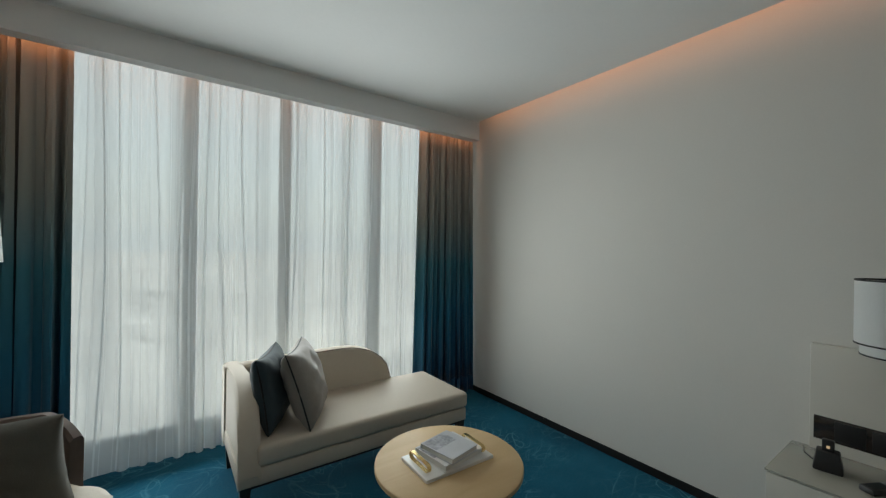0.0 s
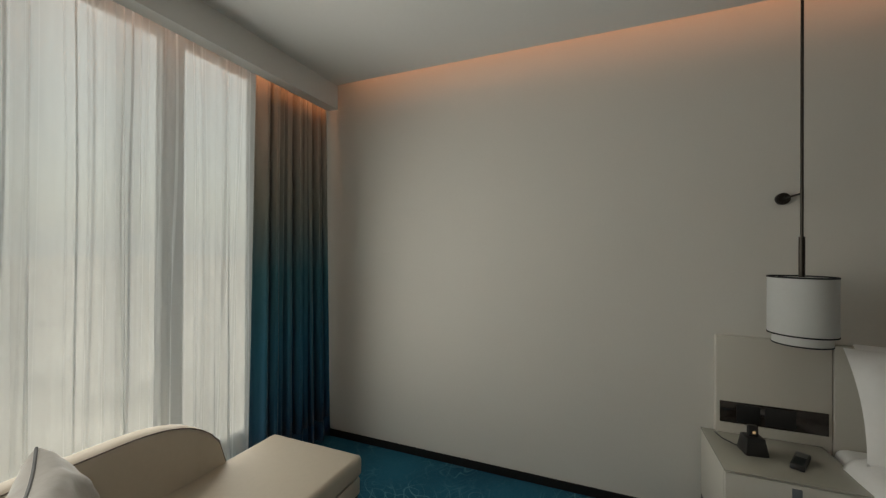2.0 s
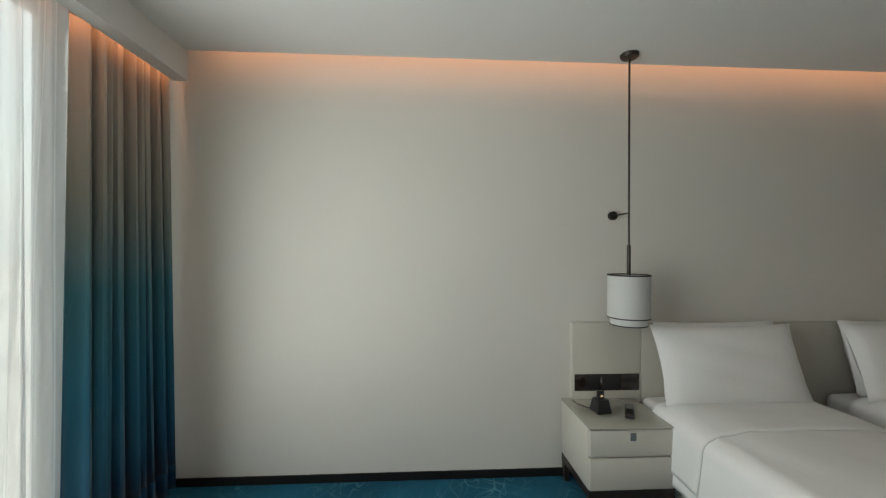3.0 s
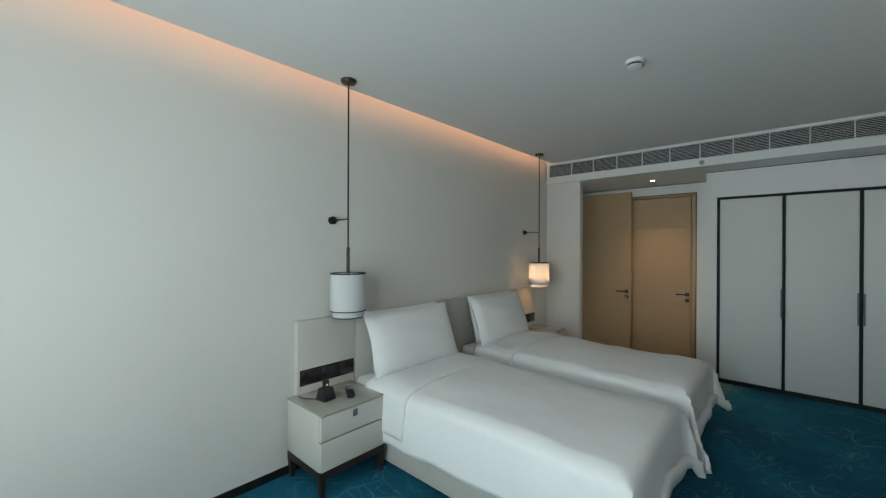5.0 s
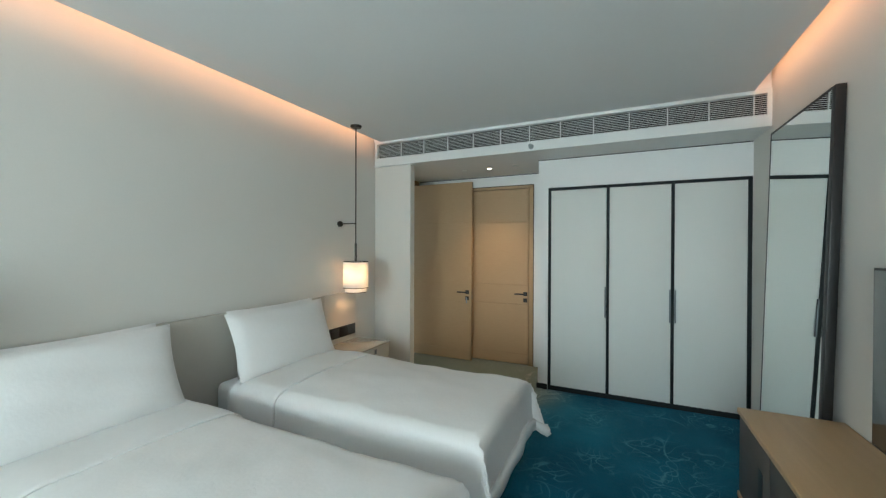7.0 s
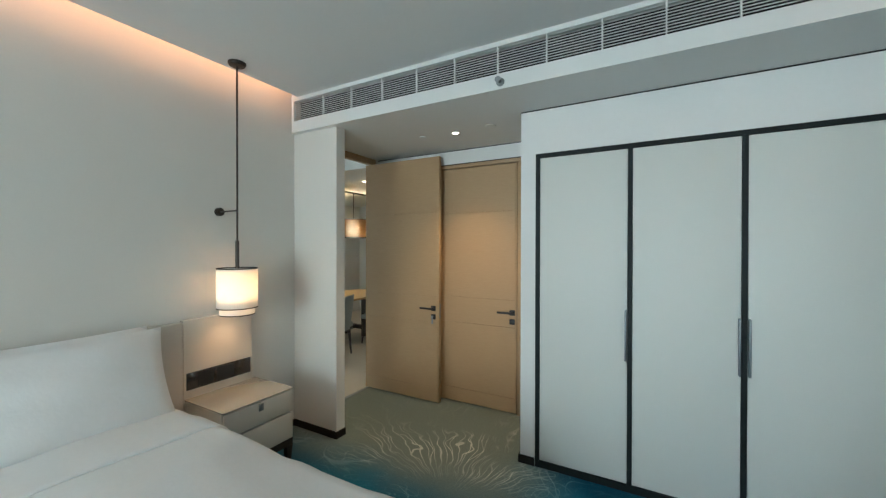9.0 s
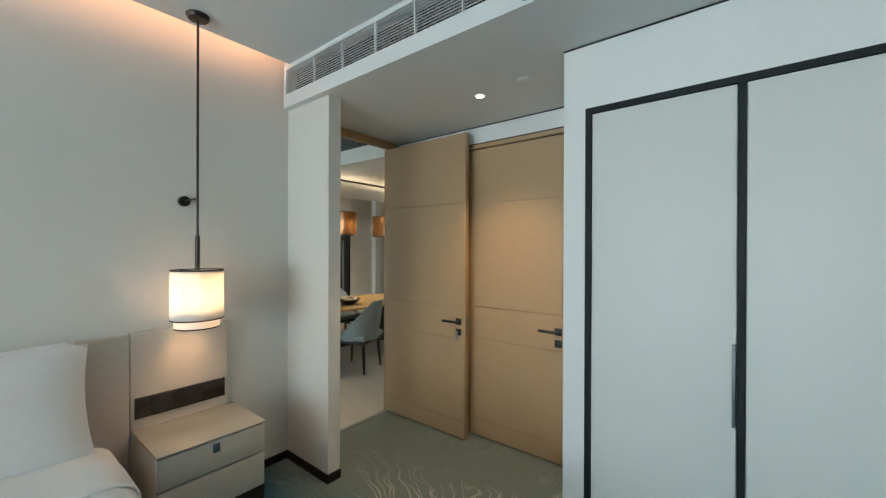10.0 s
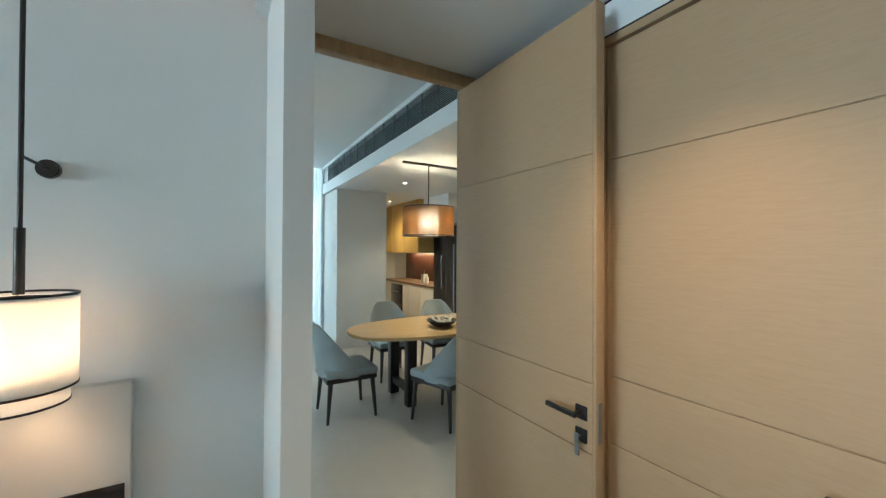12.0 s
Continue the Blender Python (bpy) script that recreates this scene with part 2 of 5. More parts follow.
def ombre():
    """Drape fabric dyed from taupe at the top to deep teal at the hem."""
    m = mat("ombre_drape", (0.2, 0.17, 0.14), 0.85, bump=0.3, bump_scale=500, sheen=0.2)
    n, l = m.node_tree.nodes, m.node_tree.links
    geo, sep = n.new("ShaderNodeNewGeometry"), n.new("ShaderNodeSeparateXYZ")
    l.new(geo.outputs["Position"], sep.inputs[0])
    r = n.new("ShaderNodeMapRange")
    r.inputs["From Max"].default_value = 2.75
    l.new(sep.outputs["Z"], r.inputs["Value"])
    ramp = n.new("ShaderNodeValToRGB")
    e = ramp.color_ramp.elements
    e[0].position, e[0].color = 0.05, (0.004, 0.060, 0.135, 1)
    e[1].position, e[1].color = 0.92, (0.45, 0.38, 0.32, 1)
    for p, c in ((0.32, (0.008, 0.13, 0.22, 1)), (0.50, (0.04, 0.17, 0.22, 1)), (0.68, (0.24, 0.25, 0.225, 1))):
        x = e.new(p)
        x.color = c
    l.new(r.outputs[0], ramp.inputs["Fac"])
    l.new(ramp.outputs["Color"], n["Principled BSDF"].inputs["Base Color"])
    return m


def sheer():
    """Thin white voile: part clear, part scattering, denser in streaks."""
    m = bpy.data.materials.new("sheer_voile")
    m.use_nodes = True
    n, l = m.node_tree.nodes, m.node_tree.links
    n.remove(n["Principled BSDF"])
    geo, mp = n.new("ShaderNodeNewGeometry"), n.new("ShaderNodeMapping")
    mp.inputs["Scale"].default_value = (1, 0.02, 0.008)
    l.new(geo.outputs["Position"], mp.inputs["Vector"])
    t = n.new("ShaderNodeTexNoise")
    t.inputs["Scale"].default_value, t.inputs["Detail"].default_value = 5, 2
    l.new(mp.outputs["Vector"], t.inputs["Vector"])
    base = n.new("ShaderNodeMapRange")
    base.inputs["From Min"].default_value, base.inputs["From Max"].default_value = 0.3, 0.7
    base.inputs["To Min"].default_value, base.inputs["To Max"].default_value = 0.56, 0.64
    l.new(t.outputs["Fac"], base.inputs["Value"])
    last = base.outputs[0]
    # narrow lines where the cloth lies double, fanning a little from the heading
    sep = n.new("ShaderNodeSeparateXYZ")
    l.new(geo.outputs["Position"], sep.inputs[0])
    q = n.new("ShaderNodeMapping")
    q.inputs["Scale"].default_value = (1.6, 0.01, 0.10)
    l.new(geo.outputs["Position"], q.inputs["Vector"])
    sway = n.new("ShaderNodeTexNoise")
    sway.inputs["Scale"].default_value, sway.inputs["Detail"].default_value = 2.2, 1
    l.new(q.outputs["Vector"], sway.inputs["Vector"])
    for per_metre, off, drift, width, weight in ((9.0, 3.3, 2.2, 0.075, 0.46), (15.0, 9.1, 3.4, 0.06, 0.30), (3.1, 5.7, 0.8, 0.36, 0.20)):
        k = n.new("ShaderNodeMath")
        k.operation = "MULTIPLY_ADD"
        k.inputs[1].default_value, k.inputs[2].default_value = per_metre, off
        l.new(sep.outputs["X"], k.inputs[0])
        k2 = n.new("ShaderNodeMath")
        k2.operation = "MULTIPLY_ADD"
        k2.inputs[1].default_value = drift
        l.new(sway.outputs["Fac"], k2.inputs[0])
        l.new(k.outputs[0], k2.inputs[2])
        vo = n.new("ShaderNodeTexVoronoi")
        vo.voronoi_dimensions = "1D"
        vo.inputs["Scale"].default_value = 1.0
        l.new(k2.outputs[0], vo.inputs["W"])
        pick = n.new("ShaderNodeSeparateColor")
        l.new(vo.outputs["Color"], pick.inputs[0])
        near = n.new("ShaderNodeMapRange")
        near.interpolation_type = "SMOOTHSTEP"
        near.inputs["From Min"].default_value, near.inputs["From Max"].default_value = width, 0.0
        near.inputs["To Max"].default_value = weight
        l.new(vo.outputs["Distance"], near.inputs["Value"])
        w = n.new("ShaderNodeMath")
        w.operation = "MULTIPLY"
        l.new(near.outputs[0], w.inputs[0])
        l.new(pick.outputs[0], w.inputs[1])
        ad = n.new("ShaderNodeMath")
        ad.operation, ad.use_clamp = "ADD", True
        l.new(last, ad.inputs[0])
        l.new(w.outputs[0], ad.inputs[1])
        last = ad.outputs[0]
    clear, thru, face = n.new("ShaderNodeBsdfTransparent"), n.new("ShaderNodeBsdfTranslucent"), n.new("ShaderNodeBsdfDiffuse")
    thru.inputs["Color"].default_value = (0.84, 0.88, 0.91, 1)
    face.inputs["Color"].default_value = (0.80, 0.80, 0.78, 1)
    a, b = n.new("ShaderNodeMixShader"), n.new("ShaderNodeMixShader")
    a.inputs[0].default_value = 0.35
    l.new(thru.outputs[0], a.inputs[1])
    l.new(face.outputs[0], a.inputs[2])
    l.new(last, b.inputs[0])
    l.new(clear.outputs[0], b.inputs[1])
    l.new(a.outputs[0], b.inputs[2])
    l.new(b.outputs[0], n["Material Output"].inputs["Surface"])
    return m


def shade_cloth(name, colour, thru_share=0.45, clear_share=0.0):
    m = bpy.data.materials.new(name)
    m.use_nodes = True
    n, l = m.node_tree.nodes, m.node_tree.links
    n.remove(n["Principled BSDF"])
    geo = n.new("ShaderNodeNewGeometry")
    t = n.new("ShaderNodeTexNoise")
    t.inputs["Scale"].default_value = 300
    l.new(geo.outputs["Position"], t.inputs["Vector"])
    r = n.new("ShaderNodeMapRange")
    r.inputs["To Min"].default_value, r.inputs["To Max"].default_value = 0.9, 1.1
    l.new(t.outputs["Fac"], r.inputs["Value"])
    sc = n.new("ShaderNodeVectorMath")
    sc.operation = "SCALE"
    sc.inputs[0].default_value = colour
    l.new(r.outputs[0], sc.inputs["Scale"])
    d, tr, mx = n.new("ShaderNodeBsdfDiffuse"), n.new("ShaderNodeBsdfTranslucent"), n.new("ShaderNodeMixShader")
    l.new(sc.outputs["Vector"], d.inputs["Color"])
    l.new(sc.outputs["Vector"], tr.inputs["Color"])
    mx.inputs[0].default_value = thru_share
    l.new(d.outputs[0], mx.inputs[1])
    l.new(tr.outputs[0], mx.inputs[2])
    clear, open_weave = n.new("ShaderNodeBsdfTransparent"), n.new("ShaderNodeMixShader")
    open_weave.inputs[0].default_value = clear_share
    l.new(mx.outputs[0], open_weave.inputs[1])
    l.new(clear.outputs[0], open_weave.inputs[2])
    l.new(open_weave.outputs[0], n["Material Output"].inputs["Surface"])
    return m


M_WALL = mat("wall_vinyl", (0.68, 0.66, 0.618), 0.7, vary=0.02, grain=120, bump=0.25, bump_scale=350, spec=0.3)
M_WHITE = mat("white_paint", (0.78, 0.78, 0.77), 0.6, vary=0.015, bump=0.08, bump_scale=300, spec=0.3)
M_CEIL = mat("ceiling_paint", (0.74, 0.74, 0.73), 0.85, vary=0.015, bump=0.05, bump_scale=200, spec=0.2)
M_BASE = mat("dark_baseboard", (0.012, 0.0115, 0.012), 0.55, vary=0.15, spec=0.25)
M_CARPET = carpet()
M_OMBRE = ombre()
M_SHEER = sheer()
M_LINEN = mat("white_linen", (0.80, 0.80, 0.795), 0.9, vary=0.02, bump=0.25, bump_scale=60, sheen=0.05, spec=0.1)
M_SKIRT = mat("bed_base_fabric", (0.52, 0.50, 0.45), 0.85, vary=0.04, grain=300, bump=0.4, bump_scale=700)
M_LEATHER = mat("cream_leather", (0.54, 0.475, 0.39), 0.62, vary=0.03, bump=0.2, bump_scale=400)
M_LACQUER = mat("cream_lacquer", (0.56, 0.535, 0.48), 0.35, vary=0.02, grain=200, coat=0.2)
M_BLACKGLASS = mat("brown_glass_plate", (0.022, 0.016, 0.014), 0.12, vary=0.1, coat=0.5)
M_DARKWOOD = wood("dark_stained_wood", (0.032, 0.022, 0.018), (0.013, 0.009, 0.008), (6, 6, 1), 0.4)
M_BRONZE = mat("dark_bronze", (0.055, 0.048, 0.042), 0.38, metal=0.85, vary=0.1)
M_BLACK = mat("black_plastic", (0.012, 0.012, 0.013), 0.4, vary=0.1)
M_TRIM = mat("black_trim", (0.01, 0.01, 0.012), 0.6)
M_FRAME = mat("dark_green_metal", (0.010, 0.015, 0.016), 0.55, vary=0.1, spec=0.25)
M_WARD = mat("pale_grey_lacquer", (0.69, 0.70, 0.67), 0.5, vary=0.015, grain=200, bump=0.05)
M_STEEL = mat("brushed_steel", (0.30, 0.32, 0.33), 0.45, metal=1.0, vary=0.05, stretch=(1, 1, 12))
M_HANDLE = mat("dark_brushed_steel", (0.20, 0.22, 0.235), 0.5, metal=0.9, vary=0.05, stretch=(1, 1, 12))
M_OAK = wood("pale_oak_veneer", (0.445, 0.302, 0.168), (0.41, 0.272, 0.146), (2.2, 4, 26), 0.5, 5.0, fine=14)
M_OAKUP = wood("oak_frame", (0.46, 0.31, 0.16), (0.32, 0.20, 0.10), (9, 9, 0.7), 0.5, 3.5)
M_TOPWOOD = wood("tan_wood_top", (0.53, 0.35, 0.18), (0.45, 0.285, 0.14), (9, 0.8, 9), 0.4, 2.0)
M_DRESS = mat("brown_grey_panel", (0.095, 0.078, 0.066), 0.45, vary=0.05, stretch=(1, 1, 8))
M_WHITEMETAL = mat("white_metal", (0.72, 0.73, 0.72), 0.45, vary=0.01)
M_GRILLEBACK = mat("duct_black", (0.02, 0.02, 0.02), 0.9)
M_SHADE = shade_cloth("white_lampshade", (0.80, 0.81, 0.80), 0.4)
M_AMBER = shade_cloth("amber_lampshade", (0.36, 0.19, 0.07), 0.4, 0.25)
M_STONE = mat("pale_stone_floor", (0.50, 0.45, 0.38), 0.35, vary=0.05, grain=12, blotch=0.8, bump=0.03)
M_GOLD = mat("brass", (0.78, 0.60, 0.28), 0.25, metal=1.0)
M_MARBLE = mat("white_marble", (0.78, 0.77, 0.75), 0.2, vary=0.06, grain=8)
M_PAPER = mat("book_paper", (0.7, 0.68, 0.63), 0.7, vary=0.05, grain=400, stretch=(0.05, 0.05, 1))
M_COVER = mat("grey_book_cover", (0.52, 0.53, 0.55), 0.4, vary=0.1, grain=14)
M_TEALCUSH = mat("teal_cushion", (0.026, 0.043, 0.052), 0.7, vary=0.1, bump=0.9, bump_scale=18, sheen=0.06)
M_GREYCUSH = mat("silver_cushion", (0.24, 0.215, 0.19), 0.55, vary=0.10, bump=0.9, bump_scale=16, sheen=0.08)
M_BROWNLEATHER = mat("brown_leather", (0.13, 0.092, 0.075), 0.5, vary=0.08, bump=0.2)
M_TAUPE = mat("taupe_cushion", (0.105, 0.10, 0.085), 0.8, vary=0.05, bump=0.3)
M_GREYLEATHER = mat("blue_grey_leather", (0.30, 0.33, 0.33), 0.5, vary=0.04)
M_KITCHEN = wood("honey_cabinet", (0.50, 0.34, 0.10), (0.40, 0.25, 0.06), (8, 8, 0.7), 0.4)
M_SPLASH = mat("red_brown_backsplash", (0.06, 0.02, 0.012), 0.3, vary=0.1)
M_SCREEN = mat("screen_glass", (0.006, 0.006, 0.007), 0.12, vary=0.1, coat=0.3)
# distance haze is put into the ground's pale neutral colour; no fog is modelled
M_SAND = mat("hazy_sand", (0.46, 0.47, 0.475), 0.95, vary=0.32, grain=0.03, blotch=0.008)
M_CONCRETE = mat("facade_metal", (0.58, 0.59, 0.595), 0.5, vary=0.05)


def mirror_mat():
    m = bpy.data.materials.new("mirror_silver")
    m.use_nodes = True
    b = m.node_tree.nodes["Principled BSDF"]
    b.inputs["Base Color"].default_value = (0.84, 0.88, 0.86, 1)
    b.inputs["Metallic"].default_value, b.inputs["Roughness"].default_value = 1.0, 0.015
    return m


def glass_mat():
    m = bpy.data.materials.new("clear_glass")
    m.use_nodes = True
    b = m.node_tree.nodes["Principled BSDF"]
    b.inputs["Base Color"].default_value = (0.93, 0.97, 0.96, 1)
    b.inputs["Transmission Weight"].default_value, b.inputs["Roughness"].default_value = 1.0, 0.0
    b.inputs["IOR"].default_value = 1.45
    return m


M_MIRROR, M_GLASS = mirror_mat(), glass_mat()
M_LEDSPOT = glow("downlight_lens", (1.0, 0.86, 0.66), 9.0)


# ---- mesh helpers ----
def box(bm, x0, x1, y0, y1, z0, z1, bevel=0.0, seg=2):
    r = bmesh.ops.create_cube(bm, size=1.0, matrix=Matrix.Translation(((x0 + x1) / 2, (y0 + y1) / 2, (z0 + z1) / 2)) @ Matrix.Diagonal((abs(x1 - x0), abs(y1 - y0), abs(z1 - z0), 1)))
    if bevel:
        edges = list({e for v in r["verts"] for e in v.link_edges})
        bmesh.ops.bevel(bm, geom=edges, offset=bevel, segments=seg, affect="EDGES", profile=0.5)
    return bm


def rod(bm, a, b, r, seg=12):
    a, b = Vector(a), Vector(b)
    q = (b - a).to_track_quat("Z", "Y").to_matrix().to_4x4()
    bmesh.ops.create_cone(bm, cap_ends=True, segments=seg, radius1=r, radius2=r, depth=(b - a).length, matrix=Matrix.Translation((a + b) / 2) @ q)
    return bm


def lathe(bm, profile, seg=48, x=0.0, y=0.0):
    """Turns a profile of (radius, height) about the upright axis."""
    rings = [[bm.verts.new((x + r * math.cos(2 * math.pi * i / seg), y + r * math.sin(2 * math.pi * i / seg), z)) for i in range(seg)] for r, z in profile]
    for a, b in zip(rings, rings[1:]):
        for i in range(seg):
            bm.faces.new((a[i], a[(i + 1) % seg], b[(i + 1) % seg], b[i]))
    return bm


def grid(bm, nu, nv, place, closed=False):
    vs = [[bm.verts.new(place(i / nu, j / nv)) for j in range(nv + 1)] for i in range(nu + (0 if closed else 1))]
    n = len(vs)
    for i in range(nu):
        for j in range(nv):
            bm.faces.new((vs[i][j], vs[(i + 1) % n][j], vs[(i + 1) % n][j + 1], vs[i][j + 1]))
    return bm


def sweep(bm, pts, r, seg=8):
    """A tube along points."""
    pts = [Vector(p) for p in pts]
    rings = []
    for i, p in enumerate(pts):
        d = (pts[min(i + 1, len(pts) - 1)] - pts[max(i - 1, 0)]).normalized()
        q = d.to_track_quat("Z", "Y").to_matrix()
        rings.append([bm.verts.new(p + q @ Vector((r * math.cos(2 * math.pi * k / seg), r * math.sin(2 * math.pi * k / seg), 0))) for k in range(seg)])
    for a, b in zip(rings, rings[1:]):
        for k in range(seg):
            bm.faces.new((a[k], a[(k + 1) % seg], b[(k + 1) % seg], b[k]))
    bm.faces.new(rings[0][::-1])
    bm.faces.new(rings[-1])
    return bm


def slab(bm, outline, z0, z1):
    """An upright prism over an outline of (x, y)."""
    lo = [bm.verts.new((x, y, z0)) for x, y in outline]
    hi = [bm.verts.new((x, y, z1)) for x, y in outline]
    bm.faces.new(lo[::-1])
    bm.faces.new(hi)
    n = len(lo)
    for i in range(n):
        bm.faces.new((lo[i], lo[(i + 1) % n], hi[(i + 1) % n], hi[i]))
    return bm


def mesh_of(name, bm, material, smooth=True):
    bmesh.ops.recalc_face_normals(bm, faces=bm.faces)
    me = bpy.data.meshes.new(name)
    bm.to_mesh(me)
    bm.free()
    me.materials.append(material)
    if smooth:
        me.shade_smooth()
        me.set_sharp_from_angle(angle=radians(38))
    return me


def part(name, bm, material, parent, label="", smooth=True):
    ob = new(name, mesh_of(name, bm, material, smooth))
    ob.parent = parent
    return tagged(ob, label)


def solid(name, bm, material, label, category, group="", kind="", smooth=True):
    return tagged(new(name, mesh_of(name, bm, material, smooth)), label, category, group, kind)


def thing(name, place, label, category, group="", turn=0.0, kind=""):
    ob = new(name)
    ob.empty_display_size = 0.1
    ob.matrix_basis = pose(*place, 0, 0, turn)
    return tagged(ob, label, category, group, kind)


def B(*a, **k):
    return box(bmesh.new(), *a, **k)


def structure(name, bm, material, label, category):
    return solid(name, bm, material, label, category, kind="structure", smooth=False)


# ---- bedroom: structure ----
structure("floor", B(WALL_W - 0.15, 2.95, -4.75, FACADE + 0.2, -0.12, 0.0), M_CARPET, "deep teal carpet with pale swirling threads", "carpet")

bm = bmesh.new()
box(bm, WALL_E, 3.08, -3.60, FACADE + 0.2, 0, TOP)
box(bm, WALL_E, 2.98, -4.56, -3.60, 2.585, TOP)
box(bm, 2.98, 3.08, -4.75, -3.60, 2.75, TOP)
box(bm, WALL_E, 2.98, -4.75, -4.56, 0, TOP)
structure("wall_east", bm, M_WALL, "pale warm grey vinyl wall behind the beds", "wall")
structure("wall_west", B(WALL_W - 0.15, WALL_W, -4.75, FACADE + 0.2, 0, TOP), M_WALL, "pale grey vinyl wall behind the dresser", "wall")
structure("wall_stub", B(2.425, WALL_E, -3.535, -3.44, 0, SOFFIT), M_WALL, "short pale wall beside the bedroom doorway", "wall")
structure("wall_wardrobe_west", B(WALL_W, -0.937, WARD_Y - 0.62, WARD_Y, 0, SOFFIT), M_WHITE, "narrow white wall strip beside the wardrobe", "wall")
structure("wall_wardrobe_east", B(0.892, 1.0, DOOR_Y, WARD_Y, 0, SOFFIT), M_WHITE, "white wall end between wardrobe and entry", "wall")
structure("wall_wardrobe_head", B(-0.937, 0.892, WARD_Y - 0.08, WARD_Y, 2.252, SOFFIT), M_WHITE, "white wall above the fitted wardrobe", "wall")
bm = bmesh.new()
box(bm, 0.892, 1.205, DOOR_Y - 0.15, DOOR_Y, 0, SOFFIT)
box(bm, 1.205, 2.15, DOOR_Y - 0.15, DOOR_Y, 2.429, SOFFIT)
box(bm, 2.15, WALL_E, DOOR_Y - 0.15, DOOR_Y, 0, SOFFIT)
structure("wall_entry", bm, M_WHITE, "white wall around the closed oak door", "wall")
structure("wall_back", B(WALL_W, 3.0, DOOR_Y - 0.25, DOOR_Y - 0.15, 0, TOP), M_WHITE, "plain wall closing the entry", "wall")

structure("ceiling", B(-0.825, 2.826, BOX_Y, 3.07, CEIL, CEIL + 0.015), M_CEIL, "matt off-white ceiling with lit edge coves", "ceiling")
structure("ceiling_slab", B(WALL_W - 0.15, 3.08, -4.75, FACADE + 0.2, TOP, TOP + 0.15), M_CEIL, "upper ceiling above the coves", "ceiling")
structure("ceiling_soffit", B(WALL_W, WALL_E, DOOR_Y - 0.15, BOX_Y - 0.02, SOFFIT, SOFFIT + 0.02), M_CEIL, "lowered ceiling over the entry and wardrobe", "ceiling")
structure("pelmet", B(WALL_W, 2.845, 3.07, 3.165, 2.68, CEIL), M_CEIL, "painted curtain pelmet below the ceiling", "trim")

structure("baseboard_east", B(WALL_E - 0.012, WALL_E, -3.44, FACADE, 0, 0.056, bevel=0.002), M_BASE, "low black baseboard", "baseboard")
structure("baseboard_west", B(WALL_W, WALL_W + 0.012, WARD_Y, FACADE, 0, 0.056, bevel=0.002), M_BASE, "low black baseboard", "baseboard")
bm = bmesh.new()
box(bm, 2.413, WALL_E - 0.012, -3.44, -3.428, 0, 0.056)
box(bm, 2.413, 2.425, -3.535, -3.44, 0, 0.056)
structure("baseboard_stub", bm, M_BASE, "low black baseboard", "baseboard")
bm = bmesh.new()
box(bm, 0.895, 1.012, WARD_Y, WARD_Y + 0.012, 0, 0.056)
box(bm, 1.0, 1.012, DOOR_Y, WARD_Y, 0, 0.056)
structure("baseboard_wardrobe", bm, M_BASE, "low black baseboard", "baseboard")

# flat black strips paint the shade of a gap; nothing is recessed here
gap = thing("painted_shadow_gap", (0, 0, 0), "thin black strip painting the shaded gap under the lowered ceiling", "trim", kind="structure")
part("strip", B(-0.935, 1.003, WARD_Y, WARD_Y + 0.003, SOFFIT - 0.009, SOFFIT - 0.001), M_TRIM, gap, smooth=False)
part("strip", B(1.0, 1.003, DOOR_Y, WARD_Y, SOFFIT - 0.009, SOFFIT - 0.001), M_TRIM, gap, smooth=False)
part("strip", B(1.003, WALL_E, DOOR_Y, DOOR_Y + 0.003, SOFFIT - 0.009, SOFFIT - 0.001), M_TRIM, gap, smooth=False)
structure("wall_cove_end", B(WALL_W, WALL_E, BOX_Y - 0.09, BOX_Y - 0.022, CEIL + 0.012, TOP), M_WHITE, "white upstand closing the ceiling coves", "wall")


def grille_box(name, x0, x1, y, side, z0, z1, first, step, label, low=0.095, high=0.03, n=11, slat_metal=None):
    """A bulkhead with a linear air grille in its face; side: +1 when the face looks along +y."""
    t = thing(name, (0, 0, 0), label, "air grille", kind="structure")
    g0, g1 = z0 + low, z1 - high
    f = y - side * 0.02
    bm = bmesh.new()
    box(bm, x0, x1, min(y, f), max(y, f), z0, g0)
    box(bm, x0, x1, min(y, f), max(y, f), g1, z1 + 0.01)
    box(bm, x0, x0 + 0.03, min(y, f), max(y, f), g0, g1)
    box(bm, x1 - 0.03, x1, min(y, f), max(y, f), g0, g1)
    part("face_frame", bm, M_WHITEMETAL, t, smooth=False)
    d = y - side * 0.10
    part("duct_back", B(x0, x1, min(d, d - side * 0.01), max(d, d - side * 0.01), g0 - 0.02, g1 + 0.02), M_GRILLEBACK, t, "dark duct behind the slats", smooth=False)
    h = (g1 - g0) / n
    slat = mesh_of("slat", B(x0 + 0.03, x1 - 0.03, -0.0035, 0.0035, -0.0017, 0.0017), slat_metal or M_WHITEMETAL, False)
    for i in range(n):
        o = new("slat", slat)
        o.parent = t
        o.matrix_basis = pose(0, y - side * 0.016, g0 + h * (i + 0.5), -6 * side)
    bar = mesh_of("divider", B(-0.004, 0.004, -0.008, 0.008, g0, g1), slat_metal or M_WHITEMETAL, False)
    x = first
    while x > x0 + 0.05:
        o = new("divider", bar)
        o.parent = t
        o.location = (x, y - side * 0.010, 0)
        x -= step
    return t


grille_box("ventilation_bulkhead", WALL_W, 2.905, BOX_Y, 1, SOFFIT, CEIL, 2.53, 0.305, "white bulkhead with a long linear air grille")

